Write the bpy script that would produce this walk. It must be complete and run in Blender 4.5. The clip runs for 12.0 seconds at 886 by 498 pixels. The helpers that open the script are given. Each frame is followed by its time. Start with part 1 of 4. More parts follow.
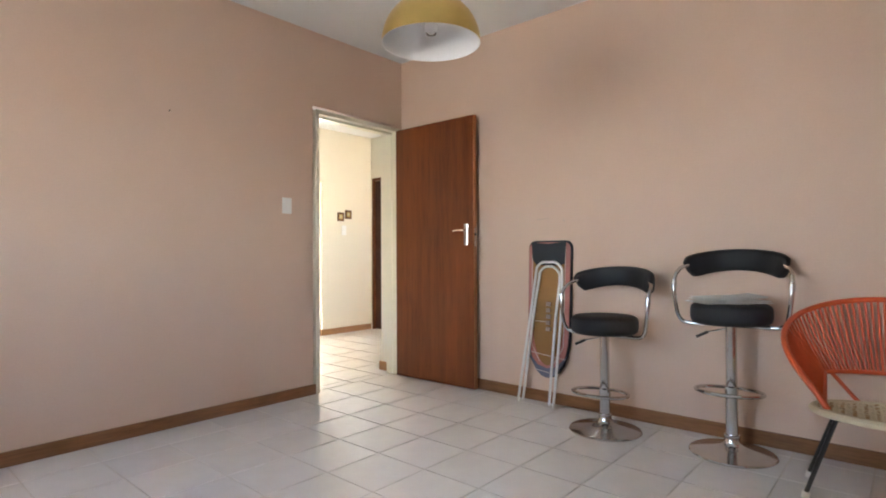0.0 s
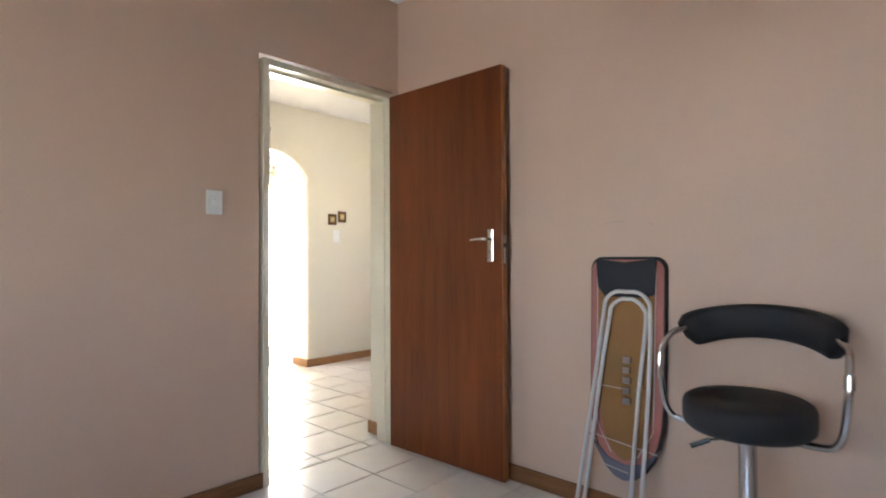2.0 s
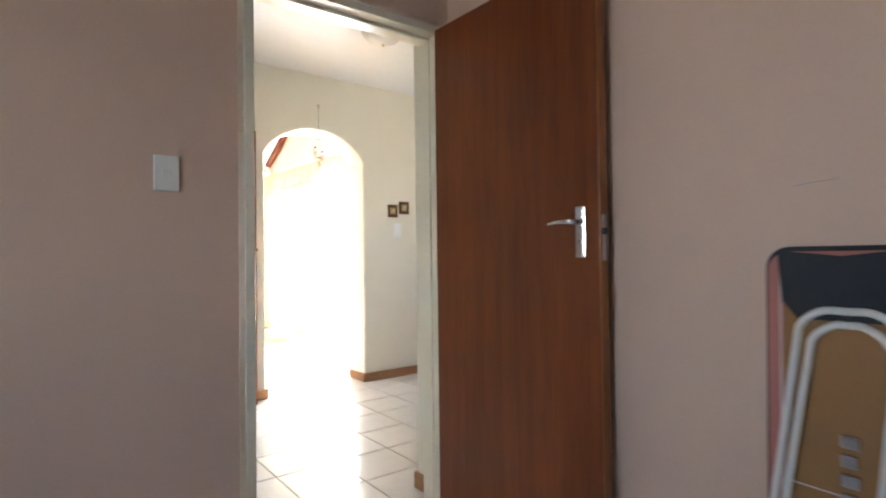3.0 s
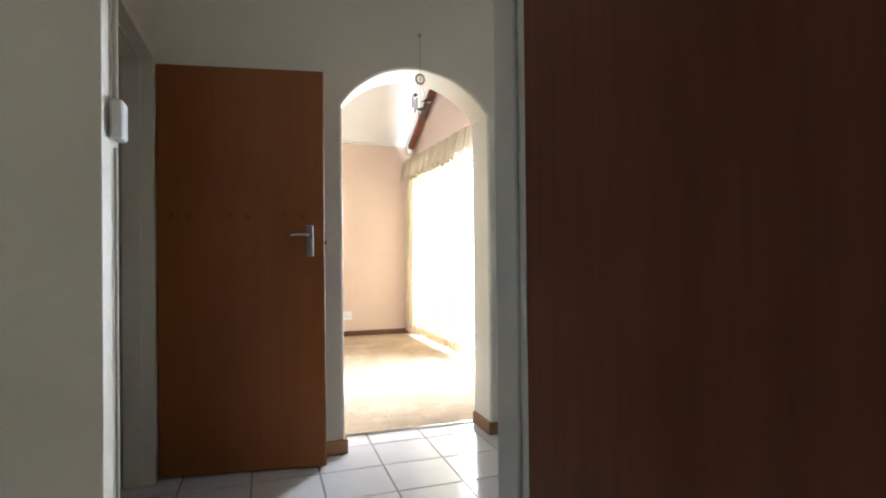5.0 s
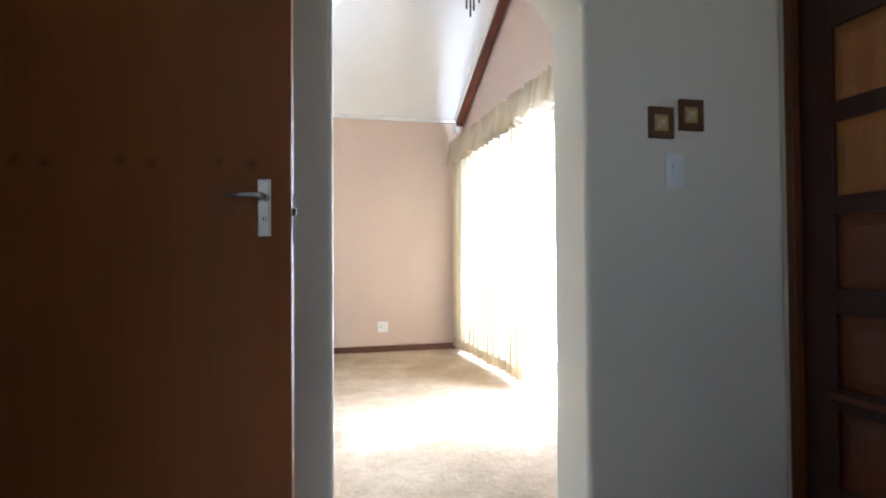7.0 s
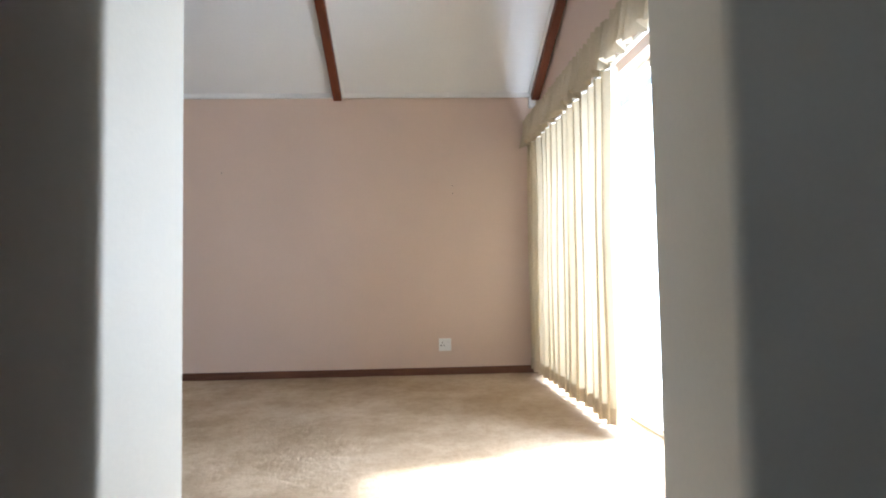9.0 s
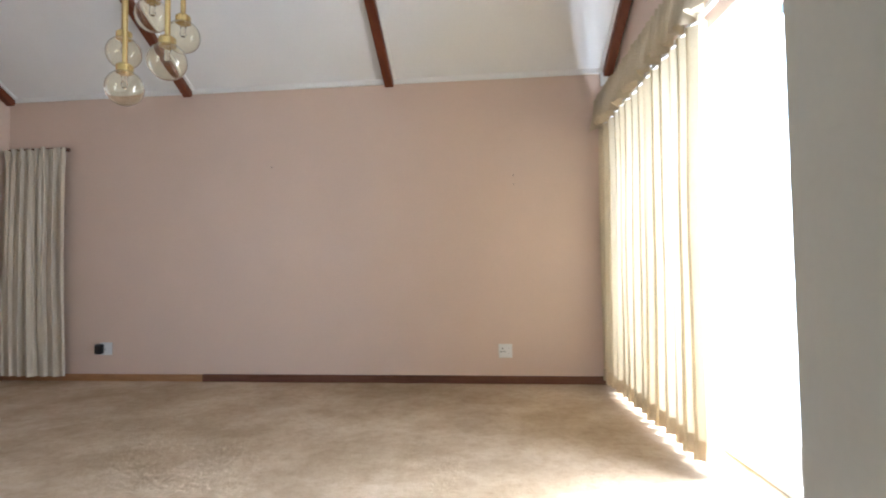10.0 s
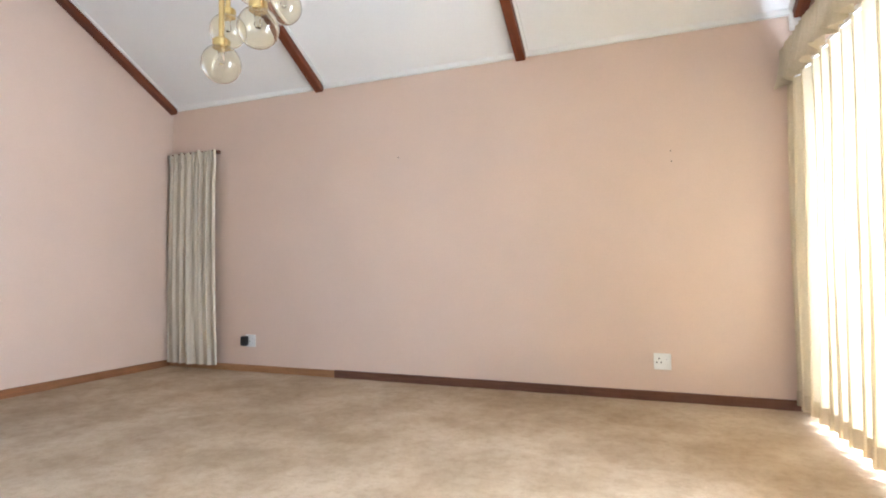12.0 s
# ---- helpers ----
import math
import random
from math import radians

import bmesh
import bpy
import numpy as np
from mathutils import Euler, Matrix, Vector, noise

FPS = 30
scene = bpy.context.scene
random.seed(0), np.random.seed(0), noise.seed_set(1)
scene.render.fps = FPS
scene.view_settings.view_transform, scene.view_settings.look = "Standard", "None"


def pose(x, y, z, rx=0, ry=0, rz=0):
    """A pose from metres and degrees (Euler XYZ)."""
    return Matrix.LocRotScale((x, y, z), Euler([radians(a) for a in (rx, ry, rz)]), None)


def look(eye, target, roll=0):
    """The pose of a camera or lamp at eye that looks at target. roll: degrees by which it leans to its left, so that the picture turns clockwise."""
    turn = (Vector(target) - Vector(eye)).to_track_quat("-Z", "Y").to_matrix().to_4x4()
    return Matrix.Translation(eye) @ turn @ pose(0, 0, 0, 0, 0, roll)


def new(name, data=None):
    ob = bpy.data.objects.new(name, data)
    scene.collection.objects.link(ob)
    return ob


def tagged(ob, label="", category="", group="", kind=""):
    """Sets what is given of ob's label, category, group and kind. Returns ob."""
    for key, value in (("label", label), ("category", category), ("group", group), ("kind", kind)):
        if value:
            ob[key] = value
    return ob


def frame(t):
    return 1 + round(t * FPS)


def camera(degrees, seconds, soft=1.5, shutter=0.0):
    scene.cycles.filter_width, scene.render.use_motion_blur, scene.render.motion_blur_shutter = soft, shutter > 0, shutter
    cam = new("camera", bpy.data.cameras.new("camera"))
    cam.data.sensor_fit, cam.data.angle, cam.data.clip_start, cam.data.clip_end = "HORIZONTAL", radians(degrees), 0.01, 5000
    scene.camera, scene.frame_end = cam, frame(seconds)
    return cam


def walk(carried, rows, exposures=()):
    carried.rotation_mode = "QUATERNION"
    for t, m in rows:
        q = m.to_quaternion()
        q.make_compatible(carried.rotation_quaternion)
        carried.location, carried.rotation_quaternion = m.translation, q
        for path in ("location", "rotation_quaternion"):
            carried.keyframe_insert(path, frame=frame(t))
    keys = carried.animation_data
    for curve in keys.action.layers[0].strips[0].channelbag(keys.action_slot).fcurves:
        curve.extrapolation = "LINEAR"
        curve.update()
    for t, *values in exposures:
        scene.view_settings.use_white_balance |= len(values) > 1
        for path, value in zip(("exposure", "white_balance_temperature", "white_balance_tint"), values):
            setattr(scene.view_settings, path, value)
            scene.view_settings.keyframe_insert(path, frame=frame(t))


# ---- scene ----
cam = camera(79.2, 12.0, soft=1.9, shutter=0.4)
PATH = [
    (0, (-3.096, -3.255, 0.995), (-1.59, -1.939, 1.019), -0.3),
    (0.5, (-2.962, -3.073, 1.02), (-1.45, -1.764, 1.029), -0.3),
    (1, (-2.711, -2.861, 1.047), (-1.201, -1.549, 1.054), -0.3),
    (1.5, (-2.4, -2.628, 1.072), (-0.908, -1.296, 1.106), -0.2),
    (2, (-2.072, -2.392, 1.088), (-0.61, -1.028, 1.123), -0.3),
    (2.5, (-1.714, -2.172, 1.097), (-0.338, -0.721, 1.132), -0.4),
    (3, (-1.346, -1.83, 1.075), (-0.129, -0.244, 1.107), -0.7),
    (5, (-0.318, -0.656, 1.09), (0.311, 1.242, 1.105), -0.6),
    (5.5, (-0.21, -0.349, 1.071), (0.371, 1.565, 1.092), -0.7),
    (6, (-0.133, -0.008, 1.064), (0.414, 1.916, 1.084), -0.3),
    (6.5, (-0.042, 0.324, 1.043), (0.469, 2.258, 1.079), -0.5),
    (7, (0.049, 0.595, 1.015), (0.494, 2.544, 1.052), -0.4),
    (9, (0.518, 1.585, 0.92), (0.597, 3.582, 1.011), -1.0),
    (9.5, (0.600, 1.792, 0.89), (0.552, 3.789, 0.99), -0.8),
    (10, (0.670, 2.012, 0.936), (0.466, 3.999, 1.019), -0.8),
    (10.5, (0.7, 2.178, 0.894), (0.315, 4.138, 0.992), -0.7),
    (11, (0.674, 2.318, 0.894), (0.12, 4.237, 0.989), -0.6),
    (11.5, (0.673, 2.42, 0.871), (0.016, 4.307, 0.97), -0.5),
    (12, (0.67, 2.486, 0.902), (-0.057, 4.347, 0.989), -0.6),
]
walk(cam, [(t, look(eye, target, roll)) for t, eye, target, roll in PATH],
     exposures=[(0, 5.22, 7000, 12), (0.5, 5.19, 7000, 12), (1, 5.14, 6950, 12), (1.5, 5.03, 6850, 12), (2, 4.86, 6700, 12), (2.5, 4.66, 6500, 12), (3, 4.46, 6350, 12),
                (4, 3.6, 6100, 11), (5, 2.82, 5750, 10), (5.5, 2.55, 5550, 10), (6, 2.5, 5400, 10), (6.5, 2.5, 5200, 10), (7, 2.45, 5150, 10), (9, 1.57, 5400, 11),
                (9.5, 1.6, 5450, 11), (10, 1.76, 5450, 11), (10.5, 2.1, 5450, 11), (11, 2.28, 5450, 11), (12, 2.43, 5450, 11)])

# ---- world, sun, large lights ----
world = bpy.data.worlds.new("sky")
scene.world = world
world.use_nodes = True
wn = world.node_tree
sky = wn.nodes.new("ShaderNodeTexSky")
sky.sky_type, sky.sun_disc = "NISHITA", False
SUN_AZ, SUN_EL = math.atan2(0.30, 0.95), radians(50)
sky.sun_elevation = SUN_EL
sky.sun_rotation = math.pi / 2 - SUN_AZ
wn.links.new(sky.outputs[0], wn.nodes["Background"].inputs[0])
wn.nodes["Background"].inputs[1].default_value = 0.15

sun = new("sun", bpy.data.lights.new("sun", "SUN"))
sun.data.energy, sun.data.angle, sun.data.color = 5.0, radians(4.0), (1.0, 0.97, 0.92)
toward = Vector((math.cos(SUN_AZ) * math.cos(SUN_EL), math.sin(SUN_AZ) * math.cos(SUN_EL), math.sin(SUN_EL)))
sun.matrix_world = Matrix.Translation((6, 6, 8)) @ toward.to_track_quat("Z", "Y").to_matrix().to_4x4()


def window_light(name, eye, target, w, h, watts, color):
    lamp = new(name, bpy.data.lights.new(name, "AREA"))
    lamp.data.shape, lamp.data.size, lamp.data.size_y = "RECTANGLE", w, h
    lamp.data.energy, lamp.data.color = watts, color
    lamp.matrix_world = look(eye, target)
    return lamp


window_light("daylight_living", (2.02, 5.13, 1.12), (0, 5.13, 1.12), 2.34, 2.0, 75, (0.90, 0.955, 1.0))
# Lamp behind an assumed side window that is out of view.
window_light("assumed_daylight_west", (-3.98, 3.75, 1.25), (0, 3.75, 1.25), 1.6, 1.8, 0.25, (0.92, 0.965, 1.0))
# Fill light for the hall, set in an added window out of view.
window_light("hall_fill", (1.45, 0.14, 1.55), (1.45, 2.3, 1.55), 0.44, 0.86, 0.21, (1.0, 0.985, 0.96))
# Stands at an unseen window, placed to balance light on the north and east walls.
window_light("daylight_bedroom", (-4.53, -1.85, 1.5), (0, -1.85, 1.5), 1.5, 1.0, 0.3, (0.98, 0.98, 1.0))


# ---- materials ----
def nodes_of(name):
    m = bpy.data.materials.new(name)
    m.use_nodes = True
    nt = m.node_tree
    return m, nt, nt.nodes["Principled BSDF"]


def noise_node(nt, vec, scale, detail=4.0, rough=0.55):
    n = nt.nodes.new("ShaderNodeTexNoise")
    n.inputs["Scale"].default_value = scale
    n.inputs["Detail"].default_value = detail
    n.inputs["Roughness"].default_value = rough
    nt.links.new(vec, n.inputs["Vector"])
    return n.outputs["Fac"]


def ramp(nt, fac, stops):
    r = nt.nodes.new("ShaderNodeValToRGB")
    while len(r.color_ramp.elements) < len(stops):
        r.color_ramp.elements.new(0.5)
    for e, (p, c) in zip(r.color_ramp.elements, stops):
        e.position, e.color = p, (*c, 1)
    nt.links.new(fac, r.inputs[0])
    return r.outputs[0]


def blend(nt, a, b, fac, kind="MIX"):
    x = nt.nodes.new("ShaderNodeMixRGB")
    x.blend_type = kind
    for sock, val in zip((x.inputs[0], x.inputs[1], x.inputs[2]), (fac, a, b)):
        if isinstance(val, (int, float)):
            sock.default_value = val
        elif isinstance(val, tuple):
            sock.default_value = (*val, 1)
        else:
            nt.links.new(val, sock)
    return x.outputs[0]


def scaled(nt, vec, s):
    m = nt.nodes.new("ShaderNodeMapping")
    m.inputs["Scale"].default_value = s
    nt.links.new(vec, m.inputs["Vector"])
    return m.outputs[0]


def relief(nt, bsdf, fac, strength, dist):
    b = nt.nodes.new("ShaderNodeBump")
    b.inputs["Strength"].default_value, b.inputs["Distance"].default_value = strength, dist
    nt.links.new(fac, b.inputs["Height"])
    nt.links.new(b.outputs[0], bsdf.inputs["Normal"])


def shade(c, k):
    return tuple(min(1.0, v * k) for v in c)


def surface(name, base, rough=0.6, metal=0.0, var=0.08, big=1.2, fine=40.0, bump=0.15, dist=0.002, vary=0.0):
    """A plain surface: its colour drifts at a large and a fine scale, with fine relief."""
    m, nt, bsdf = nodes_of(name)
    vec = nt.nodes.new("ShaderNodeTexCoord").outputs["Object"]
    n1, n2 = noise_node(nt, vec, big, 5), noise_node(nt, vec, fine, 4)
    col = ramp(nt, n1, [(0.25, shade(base, 1 - var)), (0.75, shade(base, 1 + var))])
    col = blend(nt, col, ramp(nt, n2, [(0.3, (1 - var,) * 3), (0.7, (1, 1, 1))]), 1.0, "MULTIPLY")
    if vary:
        rnd = nt.nodes.new("ShaderNodeObjectInfo").outputs["Random"]
        col = blend(nt, col, ramp(nt, rnd, [(0.0, (1 - vary,) * 3), (1.0, (1, 1, 1))]), 1.0, "MULTIPLY")
    nt.links.new(col, bsdf.inputs["Base Color"])
    bsdf.inputs["Metallic"].default_value = metal
    rr = nt.nodes.new("ShaderNodeMapRange")
    rr.inputs["To Min"].default_value, rr.inputs["To Max"].default_value = max(0.02, rough - 0.06), min(1, rough + 0.06)
    nt.links.new(n1, rr.inputs["Value"])
    nt.links.new(rr.outputs[0], bsdf.inputs["Roughness"])
    if bump:
        relief(nt, bsdf, n2, bump, dist)
    return m


def wood(name, dark, light, rough=0.4, along="z", scale=1.0, figure=0.5, pore=0.86):
    """Veneer or board: grain lines stretched along one axis, with broad figure across."""
    m, nt, bsdf = nodes_of(name)
    vec = nt.nodes.new("ShaderNodeTexCoord").outputs["Object"]
    st = {"x": (0.06, 1, 1), "y": (1, 0.06, 1), "z": (1, 1, 0.06)}[along]
    v = scaled(nt, vec, st)
    grain = noise_node(nt, v, 55 * scale, 6, 0.65)
    broad = noise_node(nt, scaled(nt, vec, tuple(0.25 if s < 1 else 1.0 for s in st)), 7 * scale, 3)
    pores = noise_node(nt, v, 220 * scale, 3)
    mid = tuple((a + b) / 2 for a, b in zip(dark, light))
    col = ramp(nt, grain, [(0.32, dark), (0.52, mid), (0.70, light)])
    col = blend(nt, col, ramp(nt, broad, [(0.3, shade(mid, 0.7)), (0.7, shade(light, 1.1))]), figure)
    col = blend(nt, col, ramp(nt, pores, [(0.35, (pore,) * 3), (0.5, (1, 1, 1))]), 1.0, "MULTIPLY")
    nt.links.new(col, bsdf.inputs["Base Color"])
    bsdf.inputs["Roughness"].default_value = rough
    bsdf.inputs["Specular IOR Level"].default_value = 0.3
    relief(nt, bsdf, grain, 0.08, 0.001)
    return m


def cloth(name, base, see=0.3, weave=900.0):
    """Woven cloth that lets part of the light through."""
    m, nt, bsdf = nodes_of(name)
    vec = nt.nodes.new("ShaderNodeTexCoord").outputs["Object"]
    n1, n2 = noise_node(nt, vec, 2.5, 4), noise_node(nt, scaled(nt, vec, (1, 1, 0.3)), weave * 0.2, 2)
    col = ramp(nt, n1, [(0.25, shade(base, 0.9)), (0.75, shade(base, 1.06))])
    col = blend(nt, col, ramp(nt, n2, [(0.3, (0.9,) * 3), (0.7, (1, 1, 1))]), 1.0, "MULTIPLY")
    nt.links.new(col, bsdf.inputs["Base Color"])
    bsdf.inputs["Roughness"].default_value = 0.9
    relief(nt, bsdf, n2, 0.15, 0.001)
    if see:
        tr = nt.nodes.new("ShaderNodeBsdfTranslucent")
        nt.links.new(col, tr.inputs["Color"])
        mx = nt.nodes.new("ShaderNodeMixShader")
        mx.inputs[0].default_value = see
        nt.links.new(bsdf.outputs[0], mx.inputs[1])
        nt.links.new(tr.outputs[0], mx.inputs[2])
        nt.links.new(mx.outputs[0], nt.nodes["Material Output"].inputs["Surface"])
    return m


def glass(name, tint, rough=0.0):
    m, nt, bsdf = nodes_of(name)
    bsdf.inputs["Base Color"].default_value = (*tint, 1)
    bsdf.inputs["Roughness"].default_value = rough
    bsdf.inputs["IOR"].default_value = 1.45
    bsdf.inputs["Transmission Weight"].default_value = 1.0
    return m


def carpet_mat():
    m, nt, bsdf = nodes_of("carpet_pile")
    vec = nt.nodes.new("ShaderNodeTexCoord").outputs["Object"]
    worn = noise_node(nt, vec, 0.9, 5, 0.6)
    trod = noise_node(nt, vec, 2.3, 6, 0.6)
    pile = noise_node(nt, vec, 160.0, 5, 0.7)
    tuft = noise_node(nt, vec, 38.0, 4, 0.6)
    clump = noise_node(nt, vec, 13.0, 5, 0.65)
    col = ramp(nt, worn, [(0.34, (0.44, 0.325, 0.205)), (0.5, (0.55, 0.42, 0.285)), (0.66, (0.64, 0.505, 0.36))])
    col = blend(nt, col, ramp(nt, trod, [(0.42, (0.74, 0.71, 0.67)), (0.58, (1, 1, 1))]), 0.5, "MULTIPLY")
    col = blend(nt, col, ramp(nt, pile, [(0.3, (0.6,) * 3), (0.65, (1, 1, 1))]), 0.45, "MULTIPLY")
    col = blend(nt, col, ramp(nt, tuft, [(0.34, (0.66, 0.64, 0.6)), (0.48, (1, 1, 1))]), 0.25, "MULTIPLY")
    col = blend(nt, col, ramp(nt, clump, [(0.36, (0.72, 0.68, 0.62)), (0.55, (1, 1, 1))]), 0.4, "MULTIPLY")
    nt.links.new(col, bsdf.inputs["Base Color"])
    bsdf.inputs["Roughness"].default_value = 0.97
    bsdf.inputs["Specular IOR Level"].default_value = 0.1
    relief(nt, bsdf, blend(nt, blend(nt, pile, tuft, 0.55), clump, 0.45), 0.9, 0.018)
    return m


M_BED = surface("wall_paint_beige", (0.655, 0.470, 0.364), 0.55, var=0.04, fine=120, bump=0.12, dist=0.0015)
M_LIV = surface("wall_paint_pink_beige", (0.66, 0.508, 0.411), 0.6, var=0.04, fine=120, bump=0.12, dist=0.0015)
M_HALL = surface("wall_paint_cream", (0.735, 0.685, 0.565), 0.55, var=0.03, fine=90, bump=0.18, dist=0.002)
M_CEIL = surface("ceiling_white", (0.80, 0.80, 0.79), 0.8, var=0.03, fine=60, bump=0.2, dist=0.002)
M_FRAME = surface("frame_cream_enamel", (0.74, 0.69, 0.56), 0.32, var=0.04, bump=0.05)
M_TRIM = surface("white_trim", (0.8, 0.8, 0.78), 0.45, var=0.03)
M_SKIRT = wood("skirting_wood", (0.15, 0.062, 0.024), (0.30, 0.14, 0.06), 0.42, "x")
M_SKIRT_Y = wood("skirting_wood_y", (0.15, 0.062, 0.024), (0.30, 0.14, 0.06), 0.42, "y")
M_SKIRT_LT = wood("skirting_wood_light", (0.27, 0.13, 0.055), (0.42, 0.22, 0.10), 0.42, "x")
M_SKIRT_DK = wood("skirting_wood_dark", (0.085, 0.035, 0.02), (0.17, 0.075, 0.045), 0.45, "x")
M_DOOR = wood("door_veneer_red", (0.075, 0.016, 0.005), (0.215, 0.056, 0.015), 0.38, "z", 0.38, 0.55, 0.90)
M_DOOR_EDGE = wood("door_edge", (0.22, 0.07, 0.02), (0.36, 0.14, 0.05), 0.4, "z")
M_KNOT = wood("veneer_knot", (0.215, 0.066, 0.0155), (0.275, 0.090, 0.022), 0.4, "z", 0.5)
M_DOOR2 = wood("door_veneer_orange", (0.25, 0.080, 0.019), (0.31, 0.104, 0.025), 0.36, "z", 0.3, 0.5, 0.95)
M_FDOOR = wood("front_door_dark", (0.026, 0.007, 0.003), (0.052, 0.015, 0.006), 0.48, "z")
M_FPANEL = wood("front_door_panel", (0.085, 0.021, 0.005), (0.135, 0.039, 0.009), 0.46, "z")
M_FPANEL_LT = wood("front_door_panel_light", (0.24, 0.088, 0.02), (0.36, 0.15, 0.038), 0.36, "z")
M_BEAM = wood("beam_wood", (0.055, 0.015, 0.008), (0.215, 0.058, 0.022), 0.40, "y", 0.6, 0.5)
M_TILE = surface("floor_tile_white", (0.80, 0.79, 0.785), 0.12, var=0.035, big=3, fine=25, bump=0.04, dist=0.002, vary=0.06)
M_GROUT = surface("grout_grey", (0.36, 0.34, 0.31), 0.9, var=0.15, bump=0.3)
M_GROUT_PALE = surface("grout_pale", (0.60, 0.58, 0.55), 0.9, var=0.12, bump=0.3)
M_CARPET = carpet_mat()
M_CHROME = surface("chrome", (0.60, 0.60, 0.61), 0.14, 1.0, var=0.03, bump=0)
M_SATIN = surface("satin_steel", (0.58, 0.58, 0.60), 0.17, 1.0, var=0.04, bump=0)
M_BRASS = surface("brass", (0.74, 0.58, 0.26), 0.22, 1.0, var=0.04, bump=0)
M_GOLD = surface("gold_lacquer", (0.60, 0.43, 0.15), 0.36, 0.85, var=0.05, bump=0.03)
M_BLACK = surface("black_leather", (0.010, 0.010, 0.013), 0.62, var=0.15, fine=150, bump=0.25)
M_BLKMET = surface("black_enamel", (0.012, 0.011, 0.011), 0.35, var=0.1, bump=0)
M_WHITE = surface("white_plastic", (0.80, 0.80, 0.78), 0.35, var=0.02, bump=0)
M_LINING = surface("lamp_lining_white", (0.86, 0.86, 0.86), 0.3, var=0.02, bump=0)
M_WHITEM = surface("white_enamel", (0.72, 0.71, 0.69), 0.3, var=0.03, bump=0)
M_DARKSLOT = surface("dark_slot", (0.03, 0.03, 0.03), 0.6, bump=0)
M_ORANGE = surface("orange_cord", (0.66, 0.105, 0.03), 0.42, var=0.08, bump=0.05)
M_CREAMCORD = surface("cream_cord", (0.68, 0.58, 0.40), 0.5, var=0.08, bump=0.1)
M_TANCORD = surface("tan_cord", (0.46, 0.27, 0.11), 0.5, var=0.1, bump=0.1)
M_CURTAIN = cloth("curtain_cream", (0.70, 0.60, 0.42), 0.098)
M_VALANCE = cloth("valance_cream", (0.58, 0.485, 0.34), 0.10)
M_LINEN = cloth("curtain_grey_linen", (0.66, 0.59, 0.47), 0.12)
M_GLASS = glass("window_glass", (0.97, 0.98, 0.97))
M_AMBER = glass("amber_glass", (0.992, 0.968, 0.875))
M_BULB = glass("clear_glass", (0.98, 0.98, 0.98))
M_ALU = surface("window_frame_paint", (0.70, 0.68, 0.62), 0.4, var=0.04, bump=0)
M_PAVE = surface("paving", (0.42, 0.40, 0.36), 0.9, var=0.12, big=0.6, fine=12, bump=0.3)
M_GARDEN = surface("garden_wall_plaster", (0.62, 0.58, 0.50), 0.9, var=0.08)
M_FIBRE = surface("fibreboard_brown", (0.30, 0.145, 0.04), 0.55, var=0.08, big=4, fine=90)
M_PINK = cloth("cover_pink_cotton", (0.50, 0.20, 0.17), 0.0)
M_BLUEGREY = cloth("cover_bluegrey_cotton", (0.17, 0.17, 0.23), 0.0)
M_BLKCLOTH = cloth("black_cloth", (0.028, 0.030, 0.038), 0.0)
M_PIPING = surface("piping_cream", (0.68, 0.58, 0.52), 0.7, var=0.05)
M_PAPER = surface("newsprint", (0.76, 0.75, 0.73), 0.8, var=0.10, big=45, fine=80, bump=0.1)
M_PICFRAME = wood("picture_frame_wood", (0.07, 0.03, 0.012), (0.15, 0.07, 0.03), 0.4, "z", 3)
M_PICMAT = surface("picture_gilt", (0.52, 0.36, 0.12), 0.4, 0.3, var=0.2, big=40)
M_PICART = surface("picture_pale", (0.66, 0.58, 0.36), 0.6, var=0.4, big=60, fine=120)
M_CHIME = surface("chime_dark_metal", (0.10, 0.075, 0.06), 0.4, 0.7, var=0.2)


# ---- mesh helpers ----
def part(name, bm, material, parent=None, label="", smooth=False):
    me = bpy.data.meshes.new(name)
    bmesh.ops.recalc_face_normals(bm, faces=bm.faces)
    if smooth:
        for f in bm.faces:
            f.smooth = True
    bm.to_mesh(me)
    bm.free()
    me.materials.append(material)
    if smooth:
        me.set_sharp_from_angle(angle=radians(40))
    ob = new(name, me)
    ob.parent = parent
    if label:
        ob["label"] = label
    return ob


def thing(name, m, label, category, group=""):
    ob = new(name)
    ob.empty_display_size = 0.1
    ob.matrix_world = m
    return tagged(ob, label, category, group)


def setting(name, bm, material, label, category):
    return tagged(part(name, bm, material), label, category, "", "structure")


def box(bm, x0, x1, y0, y1, z0, z1, bev=0.0, m=None):
    mat = Matrix.Translation(((x0 + x1) / 2, (y0 + y1) / 2, (z0 + z1) / 2)) @ Matrix.Diagonal((abs(x1 - x0), abs(y1 - y0), abs(z1 - z0), 1))
    vs = bmesh.ops.create_cube(bm, size=1, matrix=(m @ mat) if m else mat)["verts"]
    if bev:
        es = list({e for v in vs for e in v.link_edges})
        bmesh.ops.bevel(bm, geom=es, offset=bev, segments=2, affect="EDGES", profile=0.5)
    return bm


def boxes(*rows, bev=0.0):
    bm = bmesh.new()
    for r in rows:
        box(bm, *r, bev=bev)
    return bm


